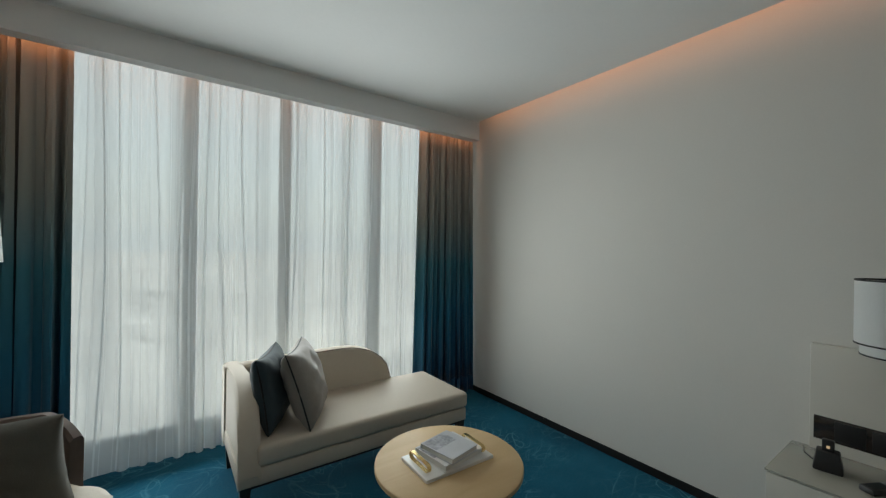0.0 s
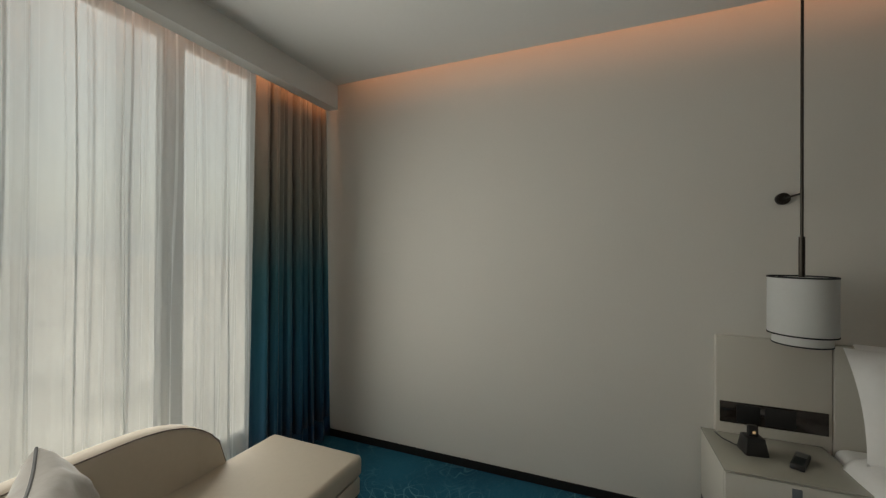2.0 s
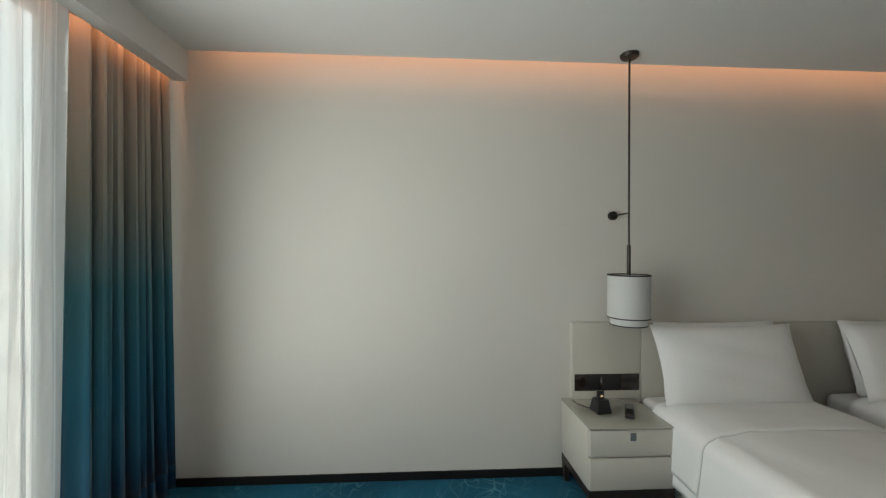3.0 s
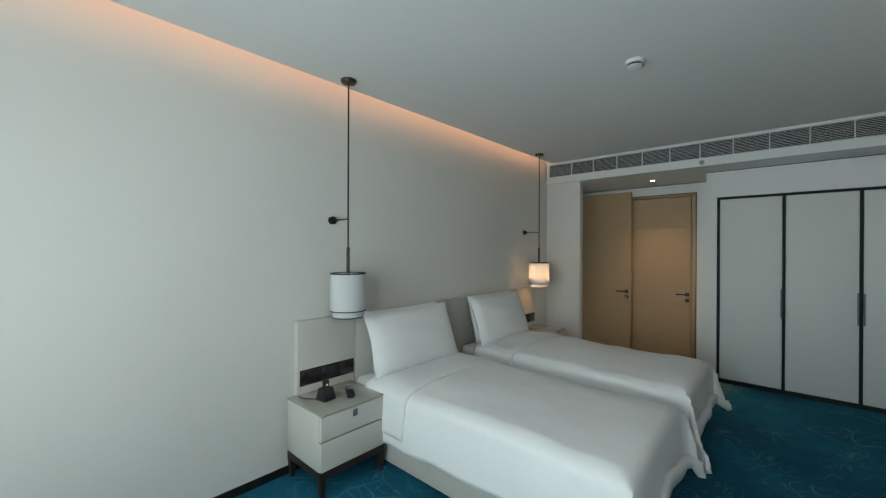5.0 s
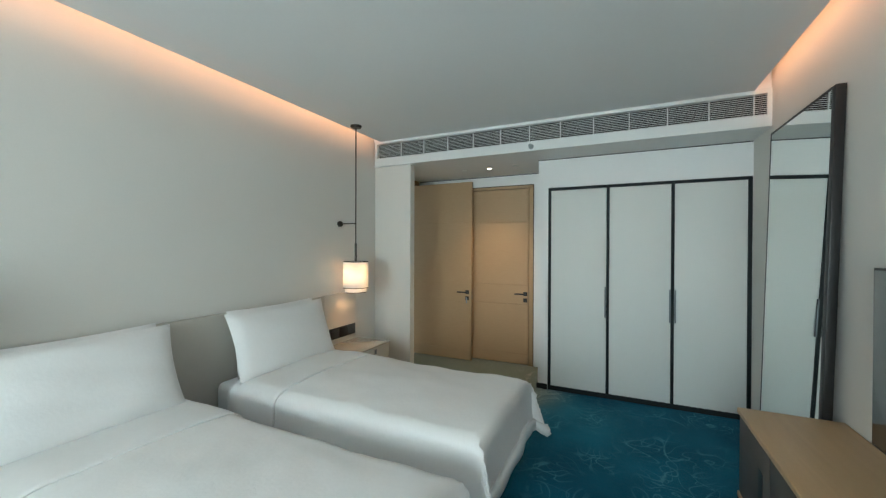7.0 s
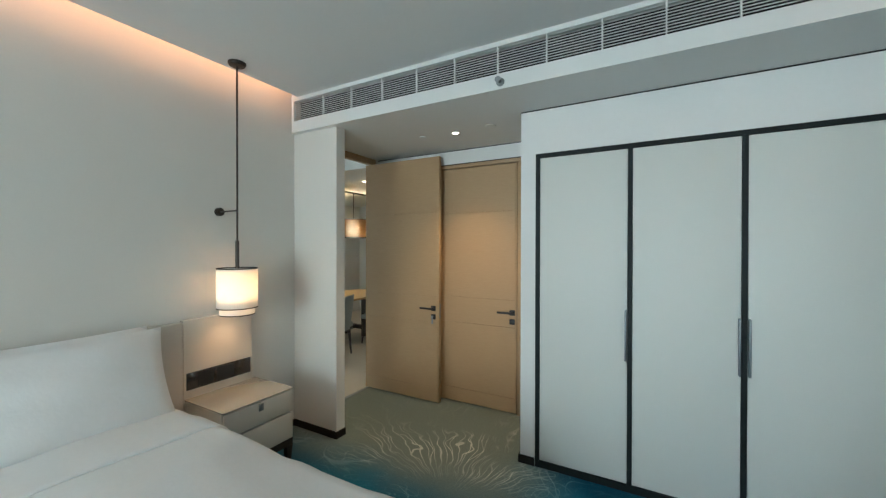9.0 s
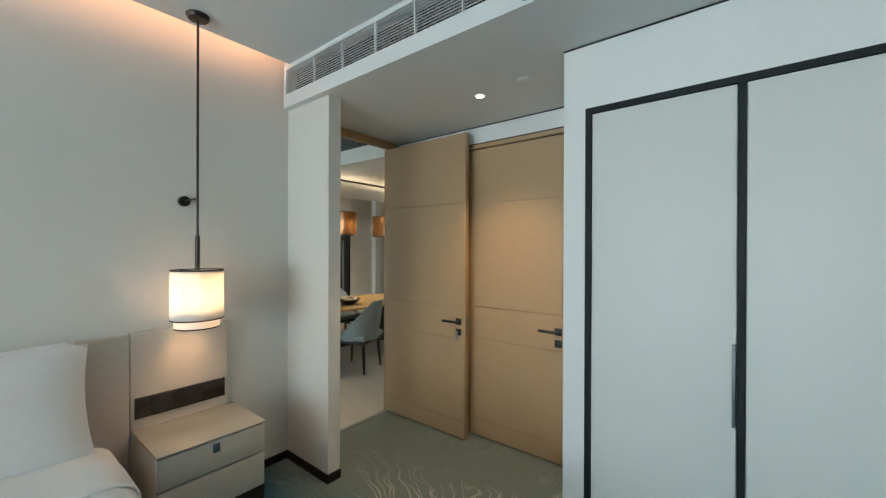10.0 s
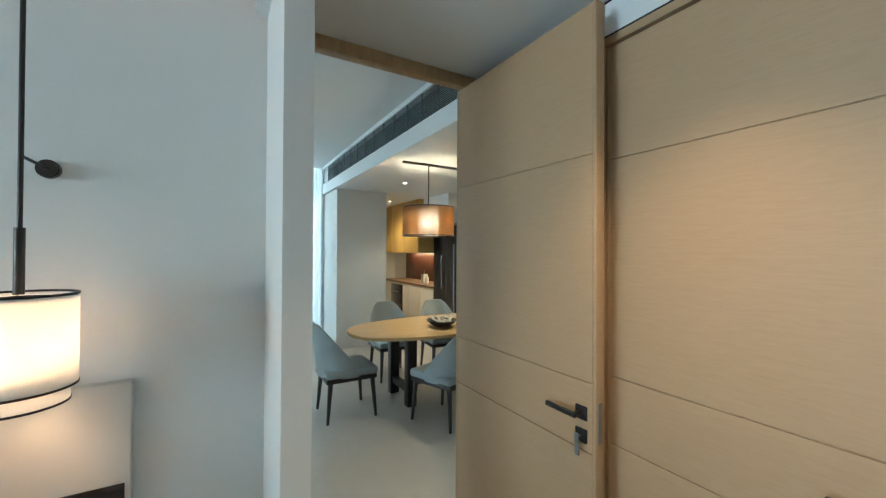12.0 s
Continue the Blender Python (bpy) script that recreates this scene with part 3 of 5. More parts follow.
# window front: slender mullions, sill kerb, glass
win = thing("window_1", (0, 0, 0), "floor-to-ceiling glazing behind sheer curtains", "window", kind="structure")
for x, w in ((-0.90, 0.08), (-0.43, 0.075), (0.345, 0.09), (1.065, 0.085), (1.955, 0.11), (2.62, 0.08), (2.89, 0.08)):
    part("mullion", B(x - w / 2, x + w / 2, 3.66, 3.78, 0.0, TOP, bevel=0.004), M_CONCRETE, win)
part("window_sill", B(WALL_W, WALL_E, 3.66, 3.77, 0.0, 0.10, bevel=0.004), M_CONCRETE, win)
part("head_rail", B(WALL_W, WALL_E, 3.67, 3.77, 2.92, TOP), M_CONCRETE, win)
for a, b in zip((-0.86, -0.3925, 0.39, 1.1075, 2.01, 2.66), (-0.4675, 0.30, 1.0225, 1.90, 2.58, 2.85)):
    p = part("pane", B(a, b, 3.72, 3.732, 0.10, 2.92), M_GLASS, win)
    p.visible_shadow = False

# ---- outside ----
bm = bmesh.new()
grid(bm, 40, 40, lambda u, v: (-3000 + 6000 * u, 6 + 4500 * v, -70))
solid("ground", bm, M_SAND, "pale hazy desert ground far below", "ground", kind="structure")

# ---- curtains ----


def drape(name, x0, x1, y, depth, folds, material, label, z0=0.015, z1=2.83, seed=1, spread=0.0, lean=(0.0, 0.0)):
    """A hanging cloth with uneven folds, tighter at the top; lean brings its foot into the room."""
    rnd = random.Random(seed)
    ph = [rnd.uniform(0, 6.28) for _ in range(6)]
    bm = bmesh.new()
    n = max(60, folds * 14)

    def place(u, v):
        z = z0 + (z1 - z0) * v
        s = u + 0.016 * math.sin(5.1 * u * math.pi + ph[0]) + 0.010 * math.sin(11.3 * u * math.pi + ph[1] + 0.4 * v)
        a = 2 * math.pi * folds * s
        k = depth * (0.55 + 0.45 * (1 - v)) * (0.75 + 0.25 * math.sin(3.3 * u * math.pi * 2 + ph[2]))
        yy = y - (lean[0] + (lean[1] - lean[0]) * u) * (1 - v) ** 1.3 + k * (math.sin(a) + 0.25 * math.sin(2 * a + ph[3])) + 0.25 * depth * math.sin(1.7 * a + ph[4] + 1.2 * v)
        xx = x0 + (x1 - x0) * u + 0.35 * k * math.sin(2 * a + ph[5]) + spread * (1 - v) * (u - 0.5)
        return (xx, yy, z)
    t = thing(name, (0, 0, 0), label, "curtain", "drapes" if material is M_OMBRE else "sheers")
    if material is not M_OMBRE:
        part("cloth", grid(bm, n, 14, place), material, t)
        hem = bmesh.new()
        grid(hem, n, 2, lambda u, v: tuple(Vector(place(u, 0.05 * v)) + Vector((0, -0.003, 0))))
        part("hem", hem, material, t, "doubled hem along the bottom")
        return t
    for piece, v0, v1, rows in (("hem", 0.0, 0.055, 2), ("cloth", 0.055, 0.965, 14), ("heading", 0.965, 1.0, 2)):
        bm = bmesh.new()
        grid(bm, n, rows, lambda u, v: place(u, v0 + (v1 - v0) * v))
        so = part(piece, bm, material, t).modifiers.new("thickness", "SOLIDIFY")
        so.thickness, so.offset = (0.004 if piece == "cloth" else 0.008), 0
    return t


drape("sheer_curtain", -0.36, 2.42, 3.318, 0.022, 26, M_SHEER, "translucent white sheer curtain hanging in fine folds", z0=0.03, seed=4)
drape("drape", 2.23, 2.86, 3.235, 0.050, 9, M_OMBRE, "heavy drape fading from taupe to deep teal", seed=7, spread=0.09, lean=(0.0, 0.02))
drape("drape", -0.92, -0.27, 3.235, 0.052, 8, M_OMBRE, "heavy drape fading from taupe to deep teal", seed=9, lean=(0.02, 0.03))
structure("curtain_rail", B(WALL_W, WALL_E, 3.19, 3.345, 2.83, 2.85), M_WHITEMETAL, "white curtain track behind the pelmet", "curtain rail")


# ---- pendants ----
def pendant(place, lit):
    t = thing("pendant_lamp", place, ("lit" if lit else "unlit") + " bronze pendant lamp with a white drum shade", "pendant lamp", "bedside pendants")
    bm = bmesh.new()
    lathe(bm, [(0.0, 0), (0.058, 0), (0.058, -0.012), (0.05, -0.024), (0.012, -0.028), (0.0, -0.028)], 32)
    part("canopy", bm, M_BRONZE, t)
    part("rod", rod(bmesh.new(), (0, 0, -0.02), (0, 0, -1.28), 0.0065), M_BRONZE, t)
    part("sleeve", rod(bmesh.new(), (0, 0, -1.245), (0, 0, -1.44), 0.0125, 16), M_BRONZE, t)
    bm = bmesh.new()
    rod(bm, (0, 0, -1.035), (0.225, 0.0, -1.035), 0.005)
    arm = part("wall_arm", bm, M_BRONZE, t)
    bm = bmesh.new()
    rod(bm, (0.195, 0, -1.035), (0.229, 0, -1.035), 0.031, 24)
    bmesh.ops.bevel(bm, geom=[e for e in bm.edges if e.calc_length() < 0.02], offset=0.005, segments=2, affect="EDGES")
    part("wall_knob", bm, M_BRONZE, arm)
    R, r = 0.130, 0.112
    bm = bmesh.new()
    lathe(bm, [(R, -1.44), (R, -1.715), (R - 0.003, -1.715), (R - 0.003, -1.44), (R, -1.44)], 56)
    s = part("shade", bm, M_SHADE, t)
    bm = bmesh.new()
    lathe(bm, [(r, -1.66), (r, -1.762), (r - 0.003, -1.762), (r - 0.003, -1.66), (r, -1.66)], 56)
    part("inner_shade", bm, M_SHADE, s)
    for z, q in ((-1.440, R), (-1.713, R), (-1.761, r)):
        bm = bmesh.new()
        lathe(bm, [(q + 0.0015, z - 0.0035), (q + 0.0015, z + 0.0035), (q - 0.004, z + 0.0035), (q - 0.004, z - 0.0035), (q + 0.0015, z - 0.0035)], 56)
        part("trim_ring", bm, M_TRIM, s, "thin black trim")
    q, z = R - 0.004, -1.452
    part("diffuser", lathe(bmesh.new(), [(0.0, z - 0.002), (q, z - 0.002), (q, z), (0.0, z)], 48), M_SHADE, s, "white diffuser disc")
    bm = bmesh.new()
    for k in range(3):
        a = 2.1 * k + 0.4
        rod(bm, (0, 0, -1.445), ((R - 0.003) * math.cos(a), (R - 0.003) * math.sin(a), -1.445), 0.002, 6)
    part("spider", bm, M_BRONZE, s)
    return t


pendant((2.70, 0.205, CEIL), False)
pendant((2.70, -2.765, CEIL), True)


# ---- headboard and panels ----
def headboard():
    t = thing("headboard", (2.93, -1.24, 0), "long beige upholstered headboard against the wall", "headboard")
    n = 3
    w = 2.516 / n - 0.004
    for i in range(n):
        y0 = -1.262 + i * (2.516 / n)
        part("pad", B(-0.049, -0.001, y0, y0 + w, 0.12, 1.075, bevel=0.008, seg=3), M_SKIRT, t)
    return t


headboard()


def side_panel(y0, y1, label):
    t = thing("bedside_panel", (2.93, (y0 + y1) / 2, 0), label, "wall panel", "bedside panels")
    h = (y1 - y0) / 2
    part("board", B(-0.050, 0, -h, h, 0.10, 1.085, bevel=0.005), M_LACQUER, t)
    p = part("socket_plate", B(-0.055, -0.049, -0.232, 0.23, 0.612, 0.728, bevel=0.002), M_BLACKGLASS, t, "glossy dark brown socket and switch plate")
    for a, b in ((-0.10, 0.03), (0.05, 0.155)):
        part("insert", B(-0.0575, -0.0545, a, b, 0.622, 0.718, bevel=0.001), M_BLACK, p)
    return t


side_panel(0.014, 0.508, "cream lacquered bedside panel with a dark socket plate")
side_panel(-2.998, -2.503, "cream lacquered bedside panel with a dark socket plate")


def nightstand(y0, y1):
    t = thing("nightstand", (2.67, (y0 + y1) / 2, 0), "cream two-drawer nightstand with glass top on dark wooden legs", "nightstand", "nightstands")
    h = (y1 - y0) / 2
    part("body", B(-0.20, 0.225, -h, h, 0.185, 0.545, bevel=0.003), M_LACQUER, t)
    part("glass_top", B(-0.228, 0.228, -h - 0.002, h + 0.002, 0.547, 0.556, bevel=0.002), M_LACQUERTOP, t, "back-painted glossy glass top")
    for z0, z1 in ((0.385, 0.54), (0.19, 0.375)):
        d = part("drawer", B(-0.222, -0.199, -h + 0.003, h - 0.003, z0, z1, bevel=0.003), M_LACQUER, t)
        if z0 > 0.3:
            pl = part("pull", B(-0.228, -0.221, -0.017, 0.017, 0.478, 0.524, bevel=0.002), M_HANDLE, d, "small dark steel tab pull")
    part("gap_strip", B(-0.2005, -0.1985, -h + 0.004, h - 0.004, 0.374, 0.386), M_BRONZE, t)
    bm = bmesh.new()
    box(bm, -0.215, 0.222, -h, -h + 0.028, 0.135, 0.183)
    box(bm, -0.215, 0.222, h - 0.028, h, 0.135, 0.183)
    box(bm, -0.215, -0.187, -h + 0.028, h - 0.028, 0.135, 0.183)
    box(bm, 0.194, 0.222, -h + 0.028, h - 0.028, 0.135, 0.183)
    part("leg_frame", bm, M_DARKWOOD, t, smooth=False)
    for sx in (-1, 1):
        for sy in (-1, 1):
            bm = bmesh.new()
            x = 0.003 + sx * 0.198
            y = sy * (h - 0.024)
            bmesh.ops.create_cone(bm, cap_ends=True, segments=4, radius1=0.018, radius2=0.033, depth=0.136, matrix=Matrix.Translation((x, y, 0.068)) @ pose(0, 0, 0, 0, 0, 45))
            part("leg", bm, M_DARKWOOD, t, smooth=False)
    return t


M_LACQUERTOP = mat("glossy_cream_glass", (0.38, 0.37, 0.32), 0.10, vary=0.01, coat=0.6)
nightstand(0.055, 0.575)
nightstand(-3.03, -2.51)

# phone base and remote on the first nightstand
ph = thing("telephone", (2.67, 0.405, 0.556), "black cordless telephone standing in its charging base", "telephone", turn=8)
bm = B(-0.050, 0.050, -0.050, 0.050, 0.0, 0.085, bevel=0.008)
for v in bm.verts:
    if v.co.z > 0.05:
        v.co.x *= 0.72
        v.co.y *= 0.8
part("base", bm, M_BLACK, ph)
part("handset", B(-0.012, 0.016, -0.021, 0.021, 0.05, 0.135, bevel=0.006), M_BLACK, ph)
# a lamp's reflection on the handset, put in as a faint emissive patch
part("handset_glint", B(-0.0135, -0.0115, -0.006, 0.006, 0.098, 0.110), glow("amber_glint", (1.0, 0.72, 0.42), 0.35), ph, "small glowing patch standing in for a lamp's reflection")
part("cord", sweep(bmesh.new(), [(0.03, 0.03, 0.01), (0.06, 0.055, 0.006), (0.12, 0.085, 0.006), (0.19, 0.09, 0.006)], 0.003), M_BLACK, ph)
rc = thing("remote_control", (2.63, 0.235, 0.556), "slim dark remote control lying on the nightstand", "remote control", turn=-28)
part("case", B(-0.085, 0.085, -0.027, 0.027, 0.0, 0.026, bevel=0.006), M_BLACK, rc)
part("screen", B(0.015, 0.068, -0.020, 0.020, 0.0255, 0.0275), M_STEEL, rc)
part("keypad", B(-0.07, 0.008, -0.019, 0.019, 0.0255, 0.0272), M_FRAME, rc)


# ---- beds ----
def pillow(bm, m, w, h, t, seed, puff=1.0):
    """A soft pillow standing upright: w along y, h up, t thick."""
    rnd = random.Random(seed)
    ph = [rnd.uniform(0, 6) for _ in range(4)]
    n = 22
    for side in (-1, 1):
        vs = []
        for i in range(n + 1):
            row = []
            for j in range(n + 1):
                u, v = 2 * i / n - 1, 2 * j / n - 1
                e = max(0.0, (1 - abs(u) ** 2.6)) ** 0.5 * max(0.0, (1 - abs(v) ** 2.6)) ** 0.5
                pin = 1 - 0.045 * (1 - u * u) * (abs(v) ** 3)
                pin2 = 1 - 0.05 * (1 - v * v) * (abs(u) ** 3)
                wr = 0.05 * math.sin(5 * u + 3 * v + ph[0]) + 0.04 * math.sin(9 * v - 4 * u + ph[1])
                row.append(bm.verts.new(m @ Vector((side * t / 2 * e * (puff + wr), u * w / 2 * pin2, v * h / 2 * pin))))
            vs.append(row)
        for i in range(n):
            for j in range(n):
                bm.faces.new((vs[i][j], vs[i + 1][j], vs[i + 1][j + 1], vs[i][j + 1]))
    bmesh.ops.remove_doubles(bm, verts=bm.verts, dist=0.0006)
    return bm


def duvet_mesh(x_foot, x_head, w, z, side_drop, foot_drop, seed, band=None, lift=0.0, hem=False):
    """A quilt laid over a bed: soft top, rounded edges, hanging sides and flared foot corners."""
    rnd = random.Random(seed)
    ph = [rnd.uniform(0, 6.28) for _ in range(8)]
    R = 0.07
    S = w / 2 - R

    def over(d, drop):
        """Arc length past the edge -> (outward, down)."""
        a = R * math.pi / 2
        if d <= 0:
            return d, 0.0
        if d < a:
            return R * math.sin(d / R), R * (1 - math.cos(d / R))
        return R + 0.06 * (d - a), R + (d - a)

    bm = bmesh.new()
    top_len = x_head - x_foot - R
    tot_u, tot_v = top_len + foot_drop, 2 * (S + side_drop)
    nu, nv = 64, 72

    def place(u, v):
        u = 0.965 + 0.035 * u if hem else u
        s = top_len - u * tot_u if band is None else band[0] + (band[1] - band[0]) * u + 0.05 * (v - 0.5) * (1 - u)
        t = -tot_v / 2 + v * tot_v
        a, b = max(0.0, -s), max(0.0, abs(t) - S)
        ox, dx = over(a, foot_drop)
        oy, dy = over(b, side_drop)
        sg = 1 if t >= 0 else -1
        c = min(a, b)
        down = max(dx, dy) + 0.24 * min(dx, dy)
        x = x_foot + R + s if s > 0 else x_foot + R - ox
        y = t if b <= 0 else sg * (S + oy)
        if c > 0:
            x -= 0.24 * c + 0.016 * c * math.sin(11 * (a - b) + ph[7])
            y += sg * (0.16 * c + 0.016 * c * math.sin(11 * (a - b) + ph[7]))
        hang = min(1.0, down / 0.3)
        if b > a:
            y += sg * hang * (0.010 * math.sin(5 * s + ph[0]) + 0.006 * math.sin(13 * s + ph[1]))
        elif a > 0:
            x += hang * (0.009 * math.sin(7 * t + ph[2]) + 0.005 * math.sin(17 * t + ph[3]))
        crown = 0.030 * (1 - (t / (S + 0.1)) ** 2) if b <= 0 else 0.0
        soft = 0.006 * math.sin(3.1 * s + 2.2 * t + ph[4]) + 0.004 * math.sin(7.0 * t - 5.0 * s + ph[5]) + 0.003 * math.sin(15 * s + 4 * t + ph[6])
        soft += 0.014 * noise.noise(Vector((s * 2.2, t * 3.0, seed * 3.1))) + 0.006 * noise.noise(Vector((s * 7.0 + t * 4.0, t * 6.0 - s * 3.0, seed * 1.7)))
        if b > 0:
            y += sg * lift * min(1.0, b / 0.1)
        return (x, y, max(z + lift + max(0.0, crown) + soft - down, 0.03))
    grid(bm, (2 if hem else nu) if band is None else 16, nv, place)
    return bm


def bed(y0, y1, seed):
    w = y1 - y0
    yc = (y0 + y1) / 2
    h = w / 2
    t = thing("bed", (0, yc, 0), "single bed made up with white linen on a beige base", "bed", "twin beds")
    part("base", B(0.84, 2.885, -h + 0.02, h - 0.02, 0.02, 0.33, bevel=0.02, seg=3), M_SKIRT, t, "beige fabric-covered base")
    part("mattress", B(0.83, 2.88, -h + 0.005, h - 0.005, 0.33, 0.575, bevel=0.05, seg=3), M_LINEN, t)
    dv = thing("duvet", (0, yc, 0), "smooth white duvet hanging over the bed's sides", "duvet", "bed linen")
    for piece, hem in (("cover", False), ("hem", True)):
        so = part(piece, duvet_mesh(0.765, 2.64, w + 0.07, 0.605 + (0.002 if hem else 0), 0.42, 0.42, seed, hem=hem), M_LINEN, dv).modifiers.new("quilt", "SOLIDIFY")
        so.thickness, so.offset = (0.026 if hem else 0.02), -1 if not hem else -0.9
    # the duvet's upper end is turned back
    bm = duvet_mesh(0.765, 2.66, w + 0.07, 0.605, 0.36, 0.42, seed, (1.36, 1.83), 0.010)
    tb = tagged(new("turned_sheet", mesh_of("turned_sheet", bm, M_LINEN)), "white sheet folded back over the duvet", "bed sheet", "bed linen")
    tb.location = (0, yc, 0)
    th = tb.modifiers.new("cloth", "SOLIDIFY")
    th.thickness, th.offset = 0.009, -1
    for k, (dx, lean) in enumerate(((0.0, 15), (-0.105, 20))):
        bm = bmesh.new()
        pillow(bm, pose(0, 0, 0, 0, lean, 0), 0.99 if k else 0.88, 0.52, 0.18, seed * 7 + k)
        p = tagged(new("pillow", mesh_of("pillow", bm, M_LINEN)), "plump white pillow leaning on the headboard", "pillow", "bed pillows")
        p.location = (2.775 + dx, yc + (0.018 if k else 0.0), 0.848)
    return t


bed(-1.00, 0.03, 3)
bed(-2.345, -1.335, 5)


# ---- wardrobe ----
wd = thing("wardrobe", (0, WARD_Y, 0), "fitted wardrobe with three pale doors in a dark frame", "wardrobe")
bm = bmesh.new()
box(bm, -0.935, -0.905, -0.03, 0.006, 0.0, 2.25)
box(bm, 0.862, 0.890, -0.03, 0.006, 0.0, 2.25)
box(bm, -0.905, 0.862, -0.03, 0.006, 2.222, 2.25)
box(bm, -0.905, 0.862, -0.03, 0.006, 0.0, 0.045)
part("frame", bm, M_FRAME, wd, smooth=False)
for x in (0.278, -0.310):
    part("upright", B(x - 0.0135, x + 0.0135, -0.03, 0.004, 0.045, 2.222), M_FRAME, wd, smooth=False)
for x0, x1, hx in ((0.2935, 0.860, 0.301), (-0.2945, 0.2625, -0.287), (-0.903, -0.3255, -0.333)):
    d = part("door", B(x0, x1, -0.028, -0.004, 0.048, 2.219, bevel=0.002), M_WARD, wd)
    part("handle", B(hx - 0.006, hx + 0.006, -0.006, 0.022, 0.848, 1.176, bevel=0.003), M_HANDLE, d, "slim brushed steel handle")
part("back_panel", B(-0.935, 0.890, -0.60, -0.58, 0, 2.25), M_WARD, wd)

# ---- mirror leaning by the wardrobe ----
mi = thing("standing_mirror", (-0.835, -2.79, 0), "tall mirror with black sides leaning against the wall", "mirror")
mi.matrix_basis = pose(-0.842, -2.79, 0.0, 0, -1.4, 0)
part("mirror_glass", B(0.000, 0.008, -0.445, 0.495, 0.02, 2.46), M_MIRROR, mi)
part("backing", B(-0.035, -0.001, -0.45, 0.50, 0.004, 2.47), M_BLACK, mi)
part("side_rail", B(-0.035, 0.010, 0.497, 0.540, 0.004, 2.475, bevel=0.003), M_BLACK, mi, "wide black frame side")
part("top_rail", B(-0.035, 0.010, -0.455, 0.497, 2.461, 2.475), M_BLACK, mi)
part("side_rail", B(-0.035, 0.010, -0.458, -0.447, 0.004, 2.461), M_BLACK, mi)

# ---- dresser ----
ds = thing("dresser", (-0.705, -1.225, 0), "long dresser with tan wooden top and dark brown doors", "dresser")
part("top", B(-0.233, 0.235, -1.01, 1.01, 0.637, 0.667, bevel=0.006, seg=3), M_TOPWOOD, ds, "tan wooden top")
part("carcass", B(-0.232, 0.205, -0.99, 0.99, 0.185, 0.637), M_DRESS, ds, smooth=False)
part("plinth_rail", B(-0.232, 0.232, -1.005, 1.005, 0.155, 0.185, bevel=0.004), M_TOPWOOD, ds, "tan wooden lower rail")
for i in range(4):
    y0 = -0.99 + i * 0.495 + 0.003
    d = part("door", B(0.206, 0.226, y0, y0 + 0.489, 0.19, 0.632, bevel=0.002), M_DRESS, ds)
    hy = y0 + (0.37 if i % 2 == 0 else 0.12)
    part("recessed_pull", B(0.2255, 0.2275, hy - 0.03, hy + 0.03, 0.34, 0.50, bevel=0.0005, seg=1), M_BLACK, d, "black recessed slot pull")
for x in (-0.20, 0.20):
    for y in (-0.95, 0.0, 0.95):
        part("leg", B(x - 0.02, x + 0.02, y - 0.02, y + 0.02, 0.0, 0.156, bevel=0.003), M_DARKWOOD, ds)

tv = thing("television", (-0.80, -1.04, 1.15), "large flat black television on the wall", "television")
part("screen", B(-0.012, 0.010, -0.62, 0.62, -0.355, 0.355, bevel=0.004), M_SCREEN, tv)
part("bezel", B(-0.022, 0.006, -0.628, 0.628, -0.363, 0.363, bevel=0.004), M_BLACK, tv)
part("bracket", B(-0.139, -0.022, -0.12, 0.12, -0.12, 0.12), M_BLACK, tv)


